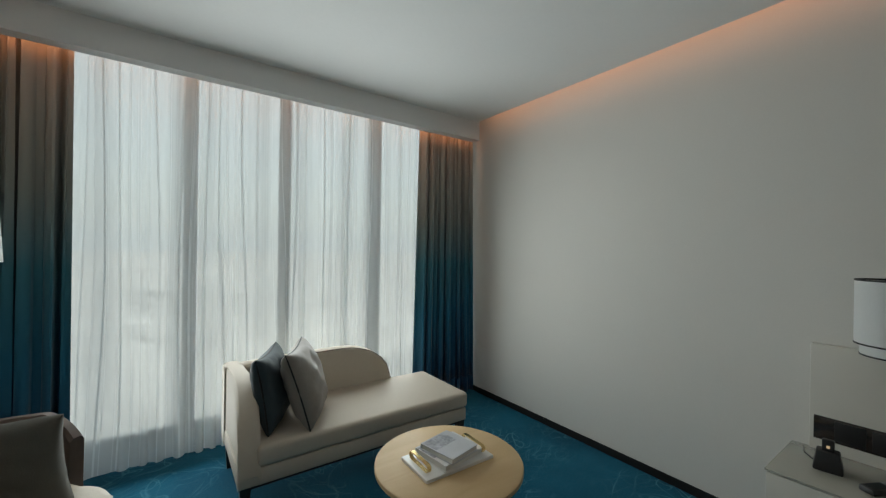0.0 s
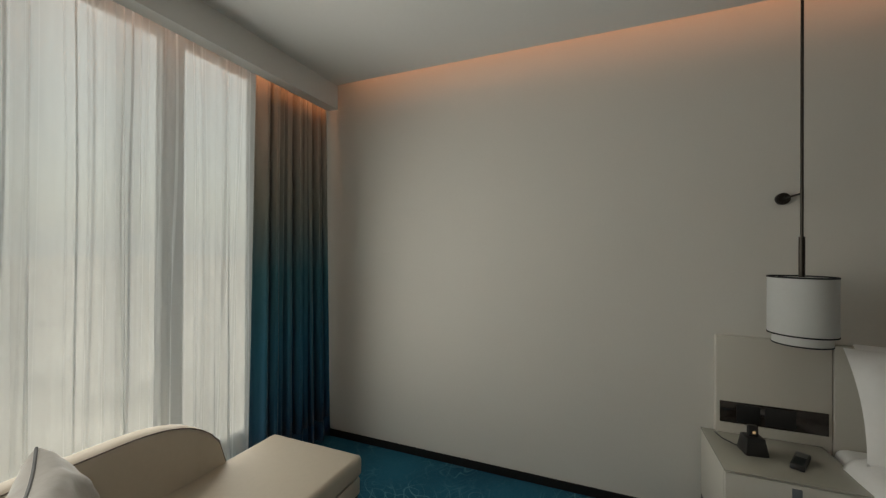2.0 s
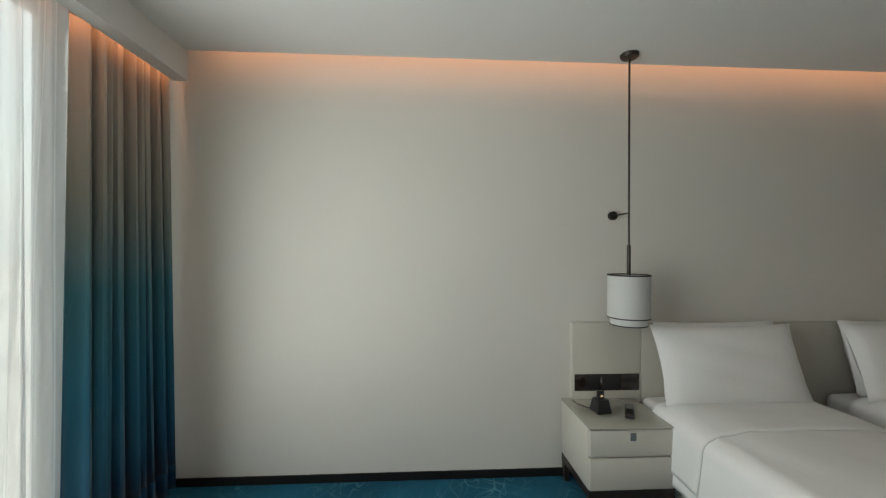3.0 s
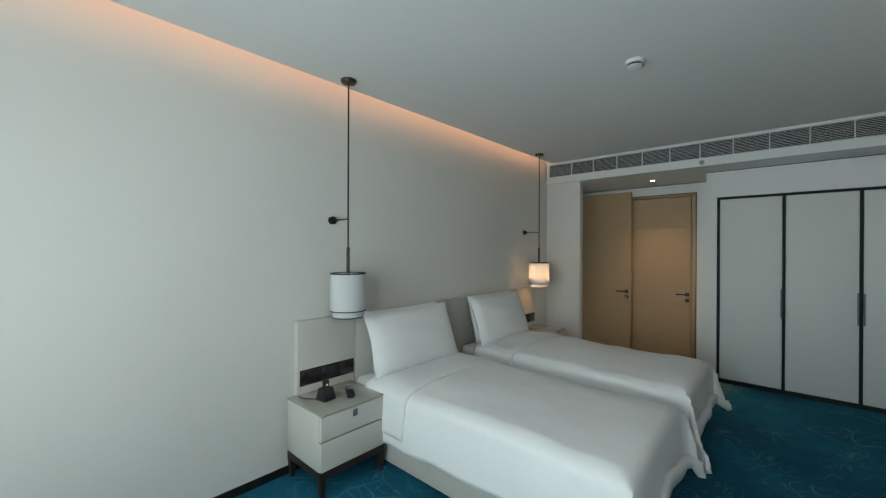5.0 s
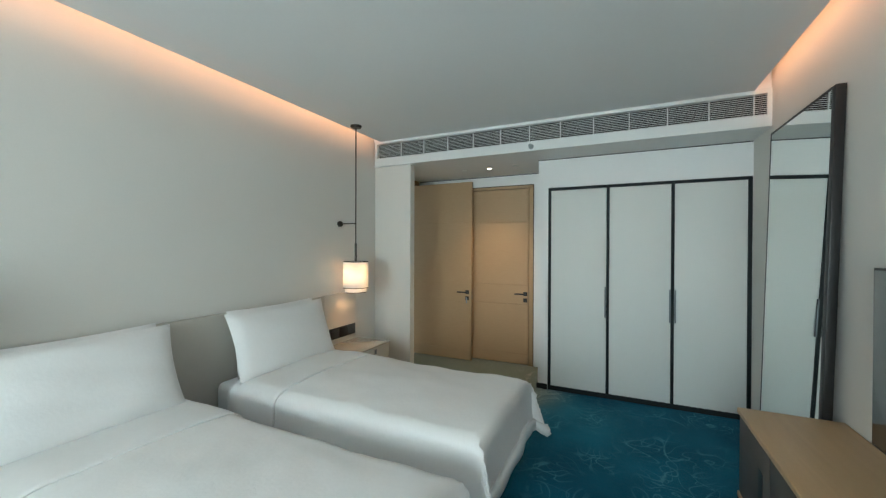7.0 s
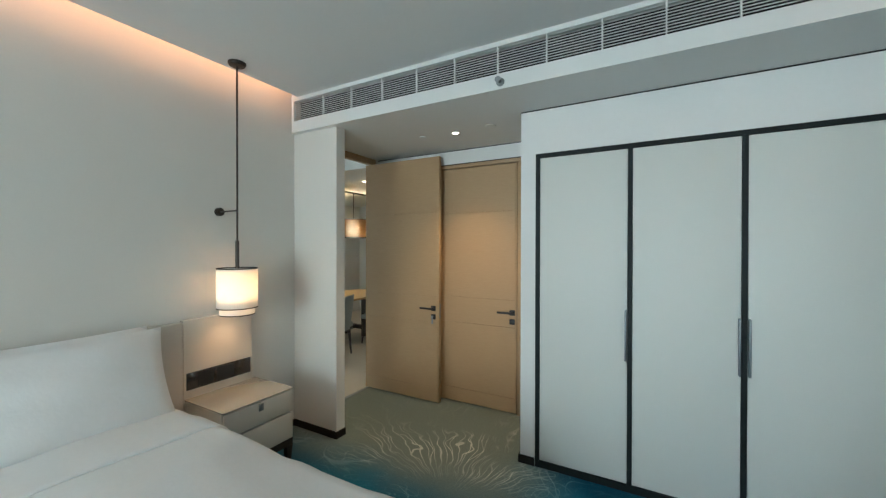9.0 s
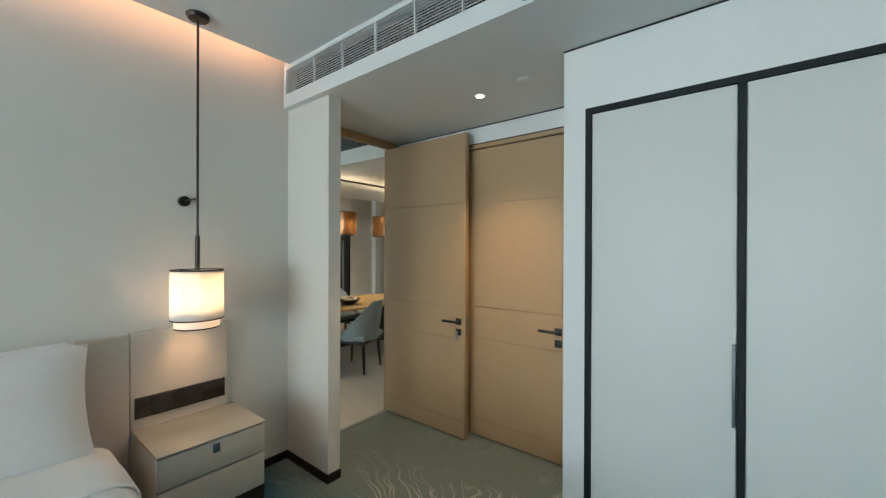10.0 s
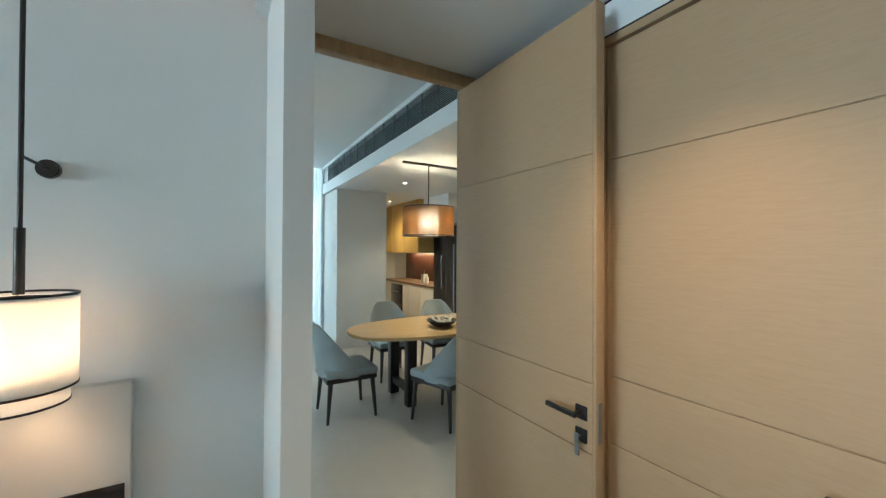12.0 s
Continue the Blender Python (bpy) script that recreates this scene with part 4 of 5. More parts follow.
# ---- chaise sofa ----
def chaise():
    t = thing("chaise_sofa", (1.32, 2.70, 0), "cream leather chaise sofa with a curved back and one arm", "sofa")
    x0, x1, y0, y1 = -0.80, 0.80, -0.385, 0.365
    part("base", B(x0 + 0.005, x1 - 0.01, y0 + 0.01, y1 - 0.005, 0.205, 0.302, bevel=0.012), M_LEATHER, t)
    part("plinth", B(x0 + 0.05, x1 - 0.05, y0 + 0.05, y1 - 0.05, 0.175, 0.205), M_DARKWOOD, t, "dark wooden plinth")
    part("seat_cushion", B(x0 + 0.10, x1, y0, y1 - 0.10, 0.305, 0.42, bevel=0.028, seg=4), M_LEATHER, t)
    # curved back along the window: high, then a quarter sweep down
    prof = []
    n = 26
    for i in range(n + 1):
        s = i / n
        x = x0 + s * 1.26
        if s < 0.62:
            z = 0.715 + 0.02 * math.sin(s / 0.62 * math.pi / 2)
        else:
            k = (s - 0.62) / 0.38
            z = 0.40 + 0.335 * math.sqrt(max(0.0, 1 - k ** 2.3))
        prof.append((x, z))
    bm = bmesh.new()
    front, back = y1 - 0.13, y1

    def skin(u, v):
        i = u * n
        a, b = prof[int(min(i, n - 1))], prof[int(min(i, n - 1)) + 1]
        f = i - int(min(i, n - 1))
        x, zt = a[0] + (b[0] - a[0]) * f, a[1] + (b[1] - a[1]) * f
        ring = ((front, 0.21), (front, zt - 0.03), (front + 0.015, zt - 0.008), (front + 0.04, zt), (back - 0.04, zt), (back - 0.012, zt - 0.008), (back, zt - 0.03), (back, 0.21))
        q = ring[int(round(v * 7))]
        return (x, q[0], q[1])
    grid(bm, n, 7, skin)
    for col in (0, n):
        x, zt = prof[col]
        ring = [(x, front, 0.21), (x, front, zt - 0.03), (x, front + 0.015, zt - 0.008), (x, front + 0.04, zt), (x, back - 0.04, zt), (x, back - 0.012, zt - 0.008), (x, back, zt - 0.03), (x, back, 0.21)]
        bm.faces.new([bm.verts.new(p) for p in ring])
    bmesh.ops.remove_doubles(bm, verts=bm.verts, dist=0.0005)
    bk = part("backrest", bm, M_LEATHER, t)
    bm = bmesh.new()
    sweep(bm, [(x, front + 0.012, z - 0.006) for x, z in prof[4:]], 0.003, 6)
    part("piping", bm, M_BROWNLEATHER, bk, "thin dark piping")
    # arm at the end, sweeping down to the front
    bm = bmesh.new()
    m = 18

    def arm(u, v):
        y = y1 - u * (y1 - y0)
        k = max(0.0, (u - 0.30) / 0.70)
        zt = 0.27 + 0.45 * math.sqrt(max(0.0, 1 - k ** 3.0))
        th = 0.115
        ring = ((x0 + th, 0.205), (x0 + th, zt - 0.03), (x0 + th - 0.015, zt - 0.006), (x0 + th - 0.04, zt), (x0 + 0.04, zt), (x0 + 0.012, zt - 0.008), (x0, zt - 0.03), (x0, 0.205))
        q = ring[int(round(v * 7))]
        return (q[0] + 0.02 * math.sin(u * 3), y, q[1])
    grid(bm, m, 7, arm)
    bmesh.ops.holes_fill(bm, edges=[e for e in bm.edges if e.is_boundary])
    part("arm", bm, M_LEATHER, t)
    for x in (x0 + 0.045, x1 - 0.045):
        for y in (y0 + 0.05, y1 - 0.045):
            bm = bmesh.new()
            bmesh.ops.create_cone(bm, cap_ends=True, segments=4, radius1=0.020, radius2=0.040, depth=0.205, matrix=Matrix.Translation((x, y, 0.1025)) @ pose(0, 0, 0, 0, 0, 45))
            part("leg", bm, M_DARKWOOD, t, smooth=False)
    return t


chaise()


def cushion(place, turn, lean, size, thick, material, label, seed, piped=True):
    t = tagged(new("cushion"), label, "cushion", "sofa cushions" if piped else "armchair cushion")
    t.matrix_basis = pose(*place, 0, 0, turn) @ pose(0, 0, 0, 0, lean, 0)
    rnd = random.Random(seed)
    ph = [rnd.uniform(0, 6) for _ in range(4)]
    h, n = size / 2, 28

    def seam(u, v):
        """Outline pulled in between pointed corners."""
        return u * h * (1 - 0.11 * (1 - v * v) * abs(u) ** 1.5), v * h * (1 - 0.11 * (1 - u * u) * abs(v) ** 1.5)
    bm = bmesh.new()
    for side in (-1, 1):
        def face(a, b):
            u, v = math.sin((2 * a - 1) * math.pi / 2), math.sin((2 * b - 1) * math.pi / 2)
            e = ((1 - u * u) * (1 - v * v)) ** 0.34
            dent = 0.10 * math.exp(-((v - 0.55) / 0.4) ** 2 - (u / 0.35) ** 2)
            pucker = 0.05 * math.sin(7 * u + 5 * v + ph[0]) + 0.04 * math.sin(13 * v - 6 * u + ph[1]) + 0.03 * math.sin(21 * u * v + ph[2])
            y, z = seam(u, v)
            return (side * thick / 2 * e * (1 + pucker - dent), y, z)
        grid(bm, n, n, face)
    bmesh.ops.remove_doubles(bm, verts=bm.verts, dist=0.0006)
    part("cover", bm, material, t)
    if not piped:
        return t
    pts = []
    for k in range(4):
        for j in range(12):
            u = -1 + 2 * j / 12
            c = ((u, -1), (1, u), (-u, 1), (-1, -u))[k]
            y, z = seam(*c)
            pts.append((0, y, z))
    pts.append(pts[0])
    part("piping", sweep(bmesh.new(), pts, 0.005, 6), M_TRIM, t, "black piping along the seams")
    return t


cushion((0.756, 2.630, 0.648), -26, -10, 0.45, 0.19, M_TEALCUSH, "dark teal cushion leaning on the sofa arm", 11)
cushion((0.948, 2.580, 0.660), -26, -18, 0.48, 0.215, M_GREYCUSH, "silvery grey cushion with black piping", 12)

# ---- coffee table ----
ct = thing("coffee_table", (1.40, 1.60, 0), "round pale wooden coffee table", "coffee table")
bm = bmesh.new()
lathe(bm, [(0.0, 0.45), (0.372, 0.45), (0.38, 0.444), (0.38, 0.424), (0.372, 0.418), (0.0, 0.418)], 72)
part("tabletop", bm, wood("maple_top", (0.62, 0.44, 0.235), (0.55, 0.375, 0.19), (1, 8, 8), 0.55, 2.0), ct)
for k in range(3):
    a = 2 * math.pi * k / 3 + 0.5
    part("leg", rod(bmesh.new(), (0.22 * math.cos(a), 0.22 * math.sin(a), 0.42), (0.31 * math.cos(a), 0.31 * math.sin(a), 0.0), 0.016), M_DARKWOOD, ct)

TRAY = -1
tr = thing("tray", (1.392, 1.600, 0.45), "white marble tray with two looped brass handles", "tray", turn=TRAY)
for a, b in ((-0.205, -0.072), (-0.070, 0.205)):
    part("board", B(a, b, -0.122, 0.122, 0.0, 0.018, bevel=0.003), M_MARBLE, tr)
for s in (-1, 1):
    # a flat brass strip bent into a long loop that stands on its side
    bm = bmesh.new()
    loop, half, r = [], 0.088, 0.020
    for k in range(28):
        a = 2 * math.pi * k / 28
        loop.append((math.copysign(half - r, math.cos(a)) + r * math.cos(a), 0.020 + r + r * math.sin(a)))
    inner = [(y * 0.965, 0.020 + r + (z - 0.020 - r) * 0.84) for y, z in loop]
    rings = [[bm.verts.new((s * 0.168 + d, y, z)) for y, z in q] for q, d in ((loop, -0.010), (loop, 0.010), (inner, 0.010), (inner, -0.010))]
    for p, q in zip(rings, rings[1:] + rings[:1]):
        for k in range(28):
            bm.faces.new((p[k], p[(k + 1) % 28], q[(k + 1) % 28], q[k]))
    part("handle", bm, M_GOLD, tr, "looped brass strip handle")


M_PICTURE = mat("printed_picture", (0.36, 0.37, 0.40), 0.4, vary=0.6, grain=60, blotch=25)


def book(place, turn, w, d, h, cover, label, picture):
    t = thing("book", place, label, "book", "stacked books", turn=turn)
    part("page_block", B(-w / 2 + 0.004, w / 2 - 0.005, -d / 2 + 0.005, d / 2 - 0.005, 0.003, h - 0.003), M_PAPER, t, smooth=False)
    bm = bmesh.new()
    box(bm, -w / 2, w / 2, -d / 2, d / 2, 0.0, 0.003)
    box(bm, -w / 2, w / 2, -d / 2, d / 2, h - 0.003, h)
    box(bm, -w / 2, w / 2, d / 2 - 0.004, d / 2, 0.003, h - 0.003)
    part("cover", bm, cover, t, smooth=False)
    x0, x1, y0, y1 = picture
    part("cover_picture", B(x0 * w, x1 * w, y0 * d, y1 * d, h, h + 0.0006), M_PICTURE, t, "grey printed picture")
    return t


book((1.412, 1.612, 0.468), 7, 0.27, 0.23, 0.032, M_MARBLE, "large white book lying on the tray", (-0.48, -0.10, -0.10, 0.48))
book((1.400, 1.598, 0.500), 12, 0.20, 0.22, 0.028, M_COVER, "pale grey illustrated book on top of the stack", (-0.46, 0.30, 0.02, 0.46))


# ---- armchair ----
def armchair():
    t = thing("armchair", (-0.43, 2.24, 0), "brown leather tub armchair with a cream seat", "armchair")
    bm = bmesh.new()
    n = 40

    def shell(u, v):
        a = radians(38 + 104 * u)
        side = abs(2 * u - 1)
        zt = 0.735 - 0.11 * max(0.0, side - 0.45) ** 1.3 / 0.55 ** 1.3
        rings = ((0.415, 0.16), (0.42, zt - 0.02), (0.41, zt), (0.375, zt), (0.362, zt - 0.02), (0.35, 0.16))
        r, z = rings[int(round(v * 5))]
        c, s = math.cos(a), math.sin(a)
        return (0.92 * r * math.copysign(abs(c) ** 0.75, c), 0.86 * r * abs(s) ** 0.75, z)
    grid(bm, n, 5, shell)
    bmesh.ops.holes_fill(bm, edges=[e for e in bm.edges if e.is_boundary])
    part("shell", bm, M_BROWNLEATHER, t)
    bm = bmesh.new()
    pts = []
    for i in range(40):
        a = 2 * math.pi * i / 40
        c, s = math.cos(a), math.sin(a)
        pts.append((0.455 * math.copysign(abs(c) ** 0.6, c), 0.36 * math.copysign(abs(s) ** 0.6, s) - 0.12))
    slab(bm, pts, 0.20, 0.42)
    bmesh.ops.bevel(bm, geom=[e for e in bm.edges if abs(e.verts[0].co.z - e.verts[1].co.z) < 0.001 and e.verts[0].co.z > 0.4], offset=0.04, segments=4, affect="EDGES", profile=0.5)
    part("seat_cushion", bm, M_LEATHER, t, "cream leather seat")
    for x in (-0.24, 0.24):
        for y in (-0.24, 0.20):
            part("leg", rod(bmesh.new(), (x, y, 0.2), (x * 1.1, y * 1.1, 0.0), 0.016), M_DARKWOOD, t)
    return t


armchair()
cushion((-0.36, 2.30, 0.60), 78, -16, 0.50, 0.17, M_TAUPE, "dark taupe cushion leaning in the armchair", 21, piped=False)

fl = thing("floor_lamp", (-0.60, 2.70, 0), "slim floor lamp with a white drum shade", "floor lamp")
part("base", lathe(bmesh.new(), [(0, 0), (0.13, 0), (0.13, 0.015), (0.02, 0.022), (0, 0.022)], 40), M_BRONZE, fl)
part("pole", rod(bmesh.new(), (0, 0, 0.02), (0, 0, 1.46), 0.010), M_BRONZE, fl)
part("shade", lathe(bmesh.new(), [(0.17, 1.44), (0.155, 1.70), (0.152, 1.70), (0.167, 1.44), (0.17, 1.44)], 48), M_SHADE, fl)


# ---- doors ----
def door_leaf(name, hinge_x, y, w, h, label, keys):
    """A leaf that runs from its hinge towards -x, face looking along +y."""
    t = thing(name, (hinge_x, y, 0.008), label, "door", kind="structure")
    th = 0.045
    cuts = [0.0, 0.14, 0.81, 1.07, 1.92, h]
    for a, b in zip(cuts, cuts[1:]):
        part("panel", B(-w + 0.016, -0.016, -th + 0.006, 0.0, a + 0.0022, b - 0.0022, bevel=0.0012, seg=1), M_OAK, t)
    part("core", B(-w + 0.002, -0.002, -th, -0.006, 0.0, h), M_OAKUP, t, smooth=False)
    for x in (-w, -0.015):
        part("edge_lipping", B(x, x + 0.015, -th - 0.001, 0.001, 0.0, h, bevel=0.002), M_OAK, t)
    hx = -w + (0.062 if keys else 0.044)
    hd = part("door_handle", B(hx - 0.026, hx + 0.026, 0.0, 0.009, 0.925, 0.977, bevel=0.003), M_BLACK, t, "black lever handle")
    part("neck", rod(bmesh.new(), (hx, 0.008, 0.951), (hx, 0.045, 0.951), 0.010), M_BLACK, hd)
    part("lever", B(hx - 0.011, hx + 0.135, 0.040, 0.056, 0.942, 0.960, bevel=0.003), M_BLACK, hd)
    lk = part("lock_plate", B(hx - 0.026, hx + 0.026, 0.0, 0.009, 0.840, 0.892, bevel=0.003), M_BLACK, t, "black lock plate")
    if keys:
        kb = bmesh.new()
        rod(kb, (hx, 0.008, 0.866), (hx, 0.032, 0.866), 0.003)
        box(kb, hx - 0.011, hx + 0.011, 0.030, 0.033, 0.850, 0.882, bevel=0.001, seg=1)
        part("key", kb, M_STEEL, lk, "steel key in the lock")
        part("key_tag", B(hx - 0.013, hx + 0.007, 0.029, 0.034, 0.800, 0.848, bevel=0.001, seg=1), M_STEEL, lk, "steel key hanging from the ring")
    part("strike", B(-w - 0.0015, -w + 0.001, -0.034, -0.012, 0.85, 1.0), M_STEEL, t, "steel latch plate")
    return t


door_leaf("door_1", 2.985, -4.455, 0.95, 2.487, "open pale oak door with horizontal grooves and black lever", True)
door_leaf("door_2", 2.096, DOOR_Y + 0.004, 0.824, 2.368, "closed pale oak door with horizontal grooves and black lever", False)

f1 = thing("door_frame_1", (0, 0, 0), "oak frame of the open doorway", "door frame", kind="structure")
part("head", B(WALL_E - 0.004, 2.985, -4.56, -3.60, 2.505, 2.583, bevel=0.003), M_OAKUP, f1)
part("jamb", B(WALL_E - 0.003, 2.985, -4.56, -4.51, 0.0, 2.503, bevel=0.003), M_OAKUP, f1)
part("jamb", B(WALL_E - 0.003, 2.985, -3.634, -3.60, 0.0, 2.503, bevel=0.003), M_OAKUP, f1)
# black strip between the leaf's hinge edge and the jamb
part("hinge_gap_strip", B(2.972, 2.986, -4.509, -4.457, 0.008, 2.487), M_TRIM, f1, "black strip filling the hinge-side gap", smooth=False)
f2 = thing("door_frame_2", (0, 0, 0), "oak frame around the closed door", "door frame", kind="structure")
part("head", B(1.214, 2.148, DOOR_Y - 0.15, DOOR_Y + 0.008, 2.386, 2.420, bevel=0.003), M_OAK, f2)
part("jamb", B(2.102, 2.148, DOOR_Y - 0.15, DOOR_Y + 0.008, 0.0, 2.384, bevel=0.003), M_OAKUP, f2)
part("jamb", B(1.214, 1.266, DOOR_Y - 0.15, DOOR_Y + 0.008, 0.0, 2.384, bevel=0.003), M_OAK, f2)
# solid black strips stand in for the shade between frame and wall
part("gap_strip", B(1.207, 1.214, DOOR_Y - 0.002, DOOR_Y + 0.004, 0.0, 2.429), M_TRIM, f2, "black strip painting the shaded gap between frame and wall", smooth=False)
part("gap_strip", B(1.214, 2.148, DOOR_Y - 0.002, DOOR_Y + 0.004, 2.420, 2.429), M_TRIM, f2, "black strip painting the shaded gap between frame and wall", smooth=False)


# ---- ceiling fittings ----
def detector(place, r, h, label):
    t = thing("smoke_detector", place, label, "smoke detector")
    part("base", lathe(bmesh.new(), [(0, 0), (r, 0), (r, -0.35 * h), (0.92 * r, -0.45 * h), (0.0, -0.45 * h)], 40), M_WHITEMETAL, t)
    part("grille_ring", lathe(bmesh.new(), [(0.70 * r, -0.44 * h), (0.70 * r, -0.72 * h)], 40), M_BLACK, t, "dark sensing slots")
    part("cap", lathe(bmesh.new(), [(0.80 * r, -0.70 * h), (0.78 * r, -0.85 * h), (0.5 * r, -h), (0, -h)], 40), M_WHITEMETAL, t)
    return t


detector((1.020, -0.885, CEIL), 0.058, 0.050, "round white smoke detector on the ceiling")
for x, y, r in ((1.312, -4.035, 0.045), (1.968, -4.05, 0.036)):
    t = thing("ceiling_speaker", (x, y, SOFFIT), "small white round cover in the lowered ceiling", "ceiling fitting")
    part("cover", lathe(bmesh.new(), [(0, 0), (r, 0), (r, -0.006), (0.7 * r, -0.010), (0, -0.008)], 36), M_WHITEMETAL, t)
dl = thing("downlight", (1.654, -4.076, SOFFIT), "small round recessed downlight, lit", "downlight")
part("trim", lathe(bmesh.new(), [(0.026, 0.0), (0.040, 0.0), (0.040, -0.004), (0.026, -0.003)], 36), M_WHITEMETAL, dl)
part("lens", lathe(bmesh.new(), [(0.0, -0.001), (0.027, -0.001)], 36), M_LEDSPOT, dl, "glowing lens")
sp = thing("sprinkler", (0.984, BOX_Y, 2.612), "small steel sprinkler head on the bulkhead", "sprinkler")
part("rose", lathe(bmesh.new(), [(0.0, -0.004), (0.026, -0.004), (0.026, 0.004), (0.0, 0.004)], 24), M_STEEL, sp).matrix_basis = pose(0, 0.003, 0, 90)
part("head", rod(bmesh.new(), (0, 0.004, 0), (0, 0.05, 0), 0.010), M_STEEL, sp)
part("deflector", lathe(bmesh.new(), [(0.0, -0.001), (0.019, -0.001), (0.019, 0.001), (0, 0.001)], 20), M_STEEL, sp).matrix_basis = pose(0, 0.052, 0, 90)


# ---- living and dining room beyond the doorway ----
LX0 = 3.08
structure("floor_living", B(2.95, 11.0, -8.6, FACADE + 0.2, -0.12, -0.002), M_STONE, "pale stone floor of the dining room", "floor")
structure("ceiling_living", B(LX0, 8.15, -4.83, FACADE + 0.2, 3.05, 3.25), M_CEIL, "matt white living room ceiling", "ceiling")
# unseen cover, added so no sky light leaks in behind the grille
structure("ceiling_slab_dining", B(LX0, 11.0, -8.6, -4.83, 3.06, 3.25), M_CEIL, "unseen slab keeping sky light out above the dining room", "ceiling")
structure("ceiling_dining", B(LX0, 11.0, -8.6, -4.85, SOFFIT, SOFFIT + 0.02), M_CEIL, "lowered ceiling over the dining table", "ceiling")
structure("wall_dining_west", B(2.98, LX0, -8.6, -4.75, 0, TOP), M_WHITE, "white dining room wall", "wall")
structure("wall_kitchen_back", B(6.5, 11.0, -7.60, -7.45, 0, TOP), M_WHITE, "white wall behind the kitchen", "wall")
structure("wall_dining_south", B(LX0, 6.75, -8.6, -8.45, 0, TOP), M_WALL, "beige wall closing the dining room", "wall")
structure("wall_dining_side", B(6.62, 6.75, -8.45, -6.89, 0, SOFFIT), M_WALL, "beige wall beside the refrigerator", "wall")
bm = B(7.20, 7.50, -5.72, -4.88, 0, SOFFIT)
box(bm, 7.50, 11.0, -5.0, -4.88, 0, SOFFIT)
structure("wall_pier", bm, M_WALL, "grey wall pier between dining area and kitchen", "wall")
structure("wall_living_east", B(10.85, 11.0, -8.6, -5.0, 0, TOP), M_WHITE, "white far wall of the living room", "wall")
structure("wall_living_side", B(8.0, 8.15, -3.6, FACADE, 0, 3.05), M_WHITE, "white living room wall lit by daylight", "wall")
grille_box("ventilation_bulkhead", LX0, 8.0, -4.83, 1, SOFFIT, 3.05, 7.6, 0.31, "white bulkhead with a long linear air grille", 0.17, 0.05, 15, mat("grey_grille_metal", (0.22, 0.25, 0.26), 0.5, vary=0.05))
lw = thing("window_2", (0, 0, 0), "wide living room glazing", "window", kind="structure")
for x in (3.2, 4.4, 5.6, 6.8, 7.95):
    part("mullion", B(x - 0.04, x + 0.04, 3.66, 3.78, 0.0, CEIL), M_CONCRETE, lw)
part("window_sill", B(LX0, 8.0, 3.66, 3.77, 0.0, 0.10), M_CONCRETE, lw)
for a, b in zip((3.24, 4.44, 5.64, 6.84), (4.36, 5.56, 6.76, 7.91)):
    p = part("pane", B(a, b, 3.72, 3.732, 0.10, CEIL), M_GLASS, lw)
    p.visible_shadow = False
w3 = thing("window_3", (0, 0, 0), "tall side window of the living room", "window", kind="structure")
part("window_frame", B(8.04, 8.12, -4.88, -4.82, 0, 3.05), M_CONCRETE, w3)
pane3 = part("pane", B(8.07, 8.082, -4.82, -3.6, 0.0, 3.05), M_GLASS, w3)
pane3.visible_shadow = False
sh2 = drape("sheer_curtain", -4.80, -3.62, 0.0, 0.02, 10, M_SHEER, "white sheer curtain over the living room side window", z1=3.0, seed=14)
sh2.matrix_basis = pose(7.93, 0, 0, 0, 0, 90)
structure("threshold", B(2.94, 2.975, -4.46, -3.65, -0.004, 0.004), M_STEEL, "slim metal threshold strip", "trim")

# dining table
dt = thing("dining_table", (4.86, -5.66, 0), "oval oak dining table on dark legs", "dining table")
pts = []
for i in range(64):
    a = 2 * math.pi * i / 64
    c, s = math.cos(a), math.sin(a)
    pts.append((0.56 * math.copysign(abs(c) ** 0.78, c), 1.27 * math.copysign(abs(s) ** 0.78, s)))
bm = slab(bmesh.new(), pts, 0.722, 0.752)
bmesh.ops.bevel(bm, geom=[e for e in bm.edges if abs(e.verts[0].co.z - e.verts[1].co.z) < 0.001], offset=0.008, segments=2, affect="EDGES")
part("tabletop", bm, wood("honey_oak_top", (0.50, 0.34, 0.15), (0.40, 0.25, 0.10), (8, 1, 8), 0.3, 2.0), dt)
for y in (0.70, -0.70):
    for x in (-0.22, 0.22):
        part("leg", B(x - 0.045, x + 0.045, y - 0.05, y + 0.05, 0.0, 0.722, bevel=0.004), M_DARKWOOD, dt)
    part("foot_rail", B(-0.175, 0.175, y - 0.03, y + 0.03, 0.12, 0.19), M_DARKWOOD, dt)
part("stretcher", B(-0.03, 0.03, -0.67, 0.67, 0.125, 0.185), M_DARKWOOD, dt)


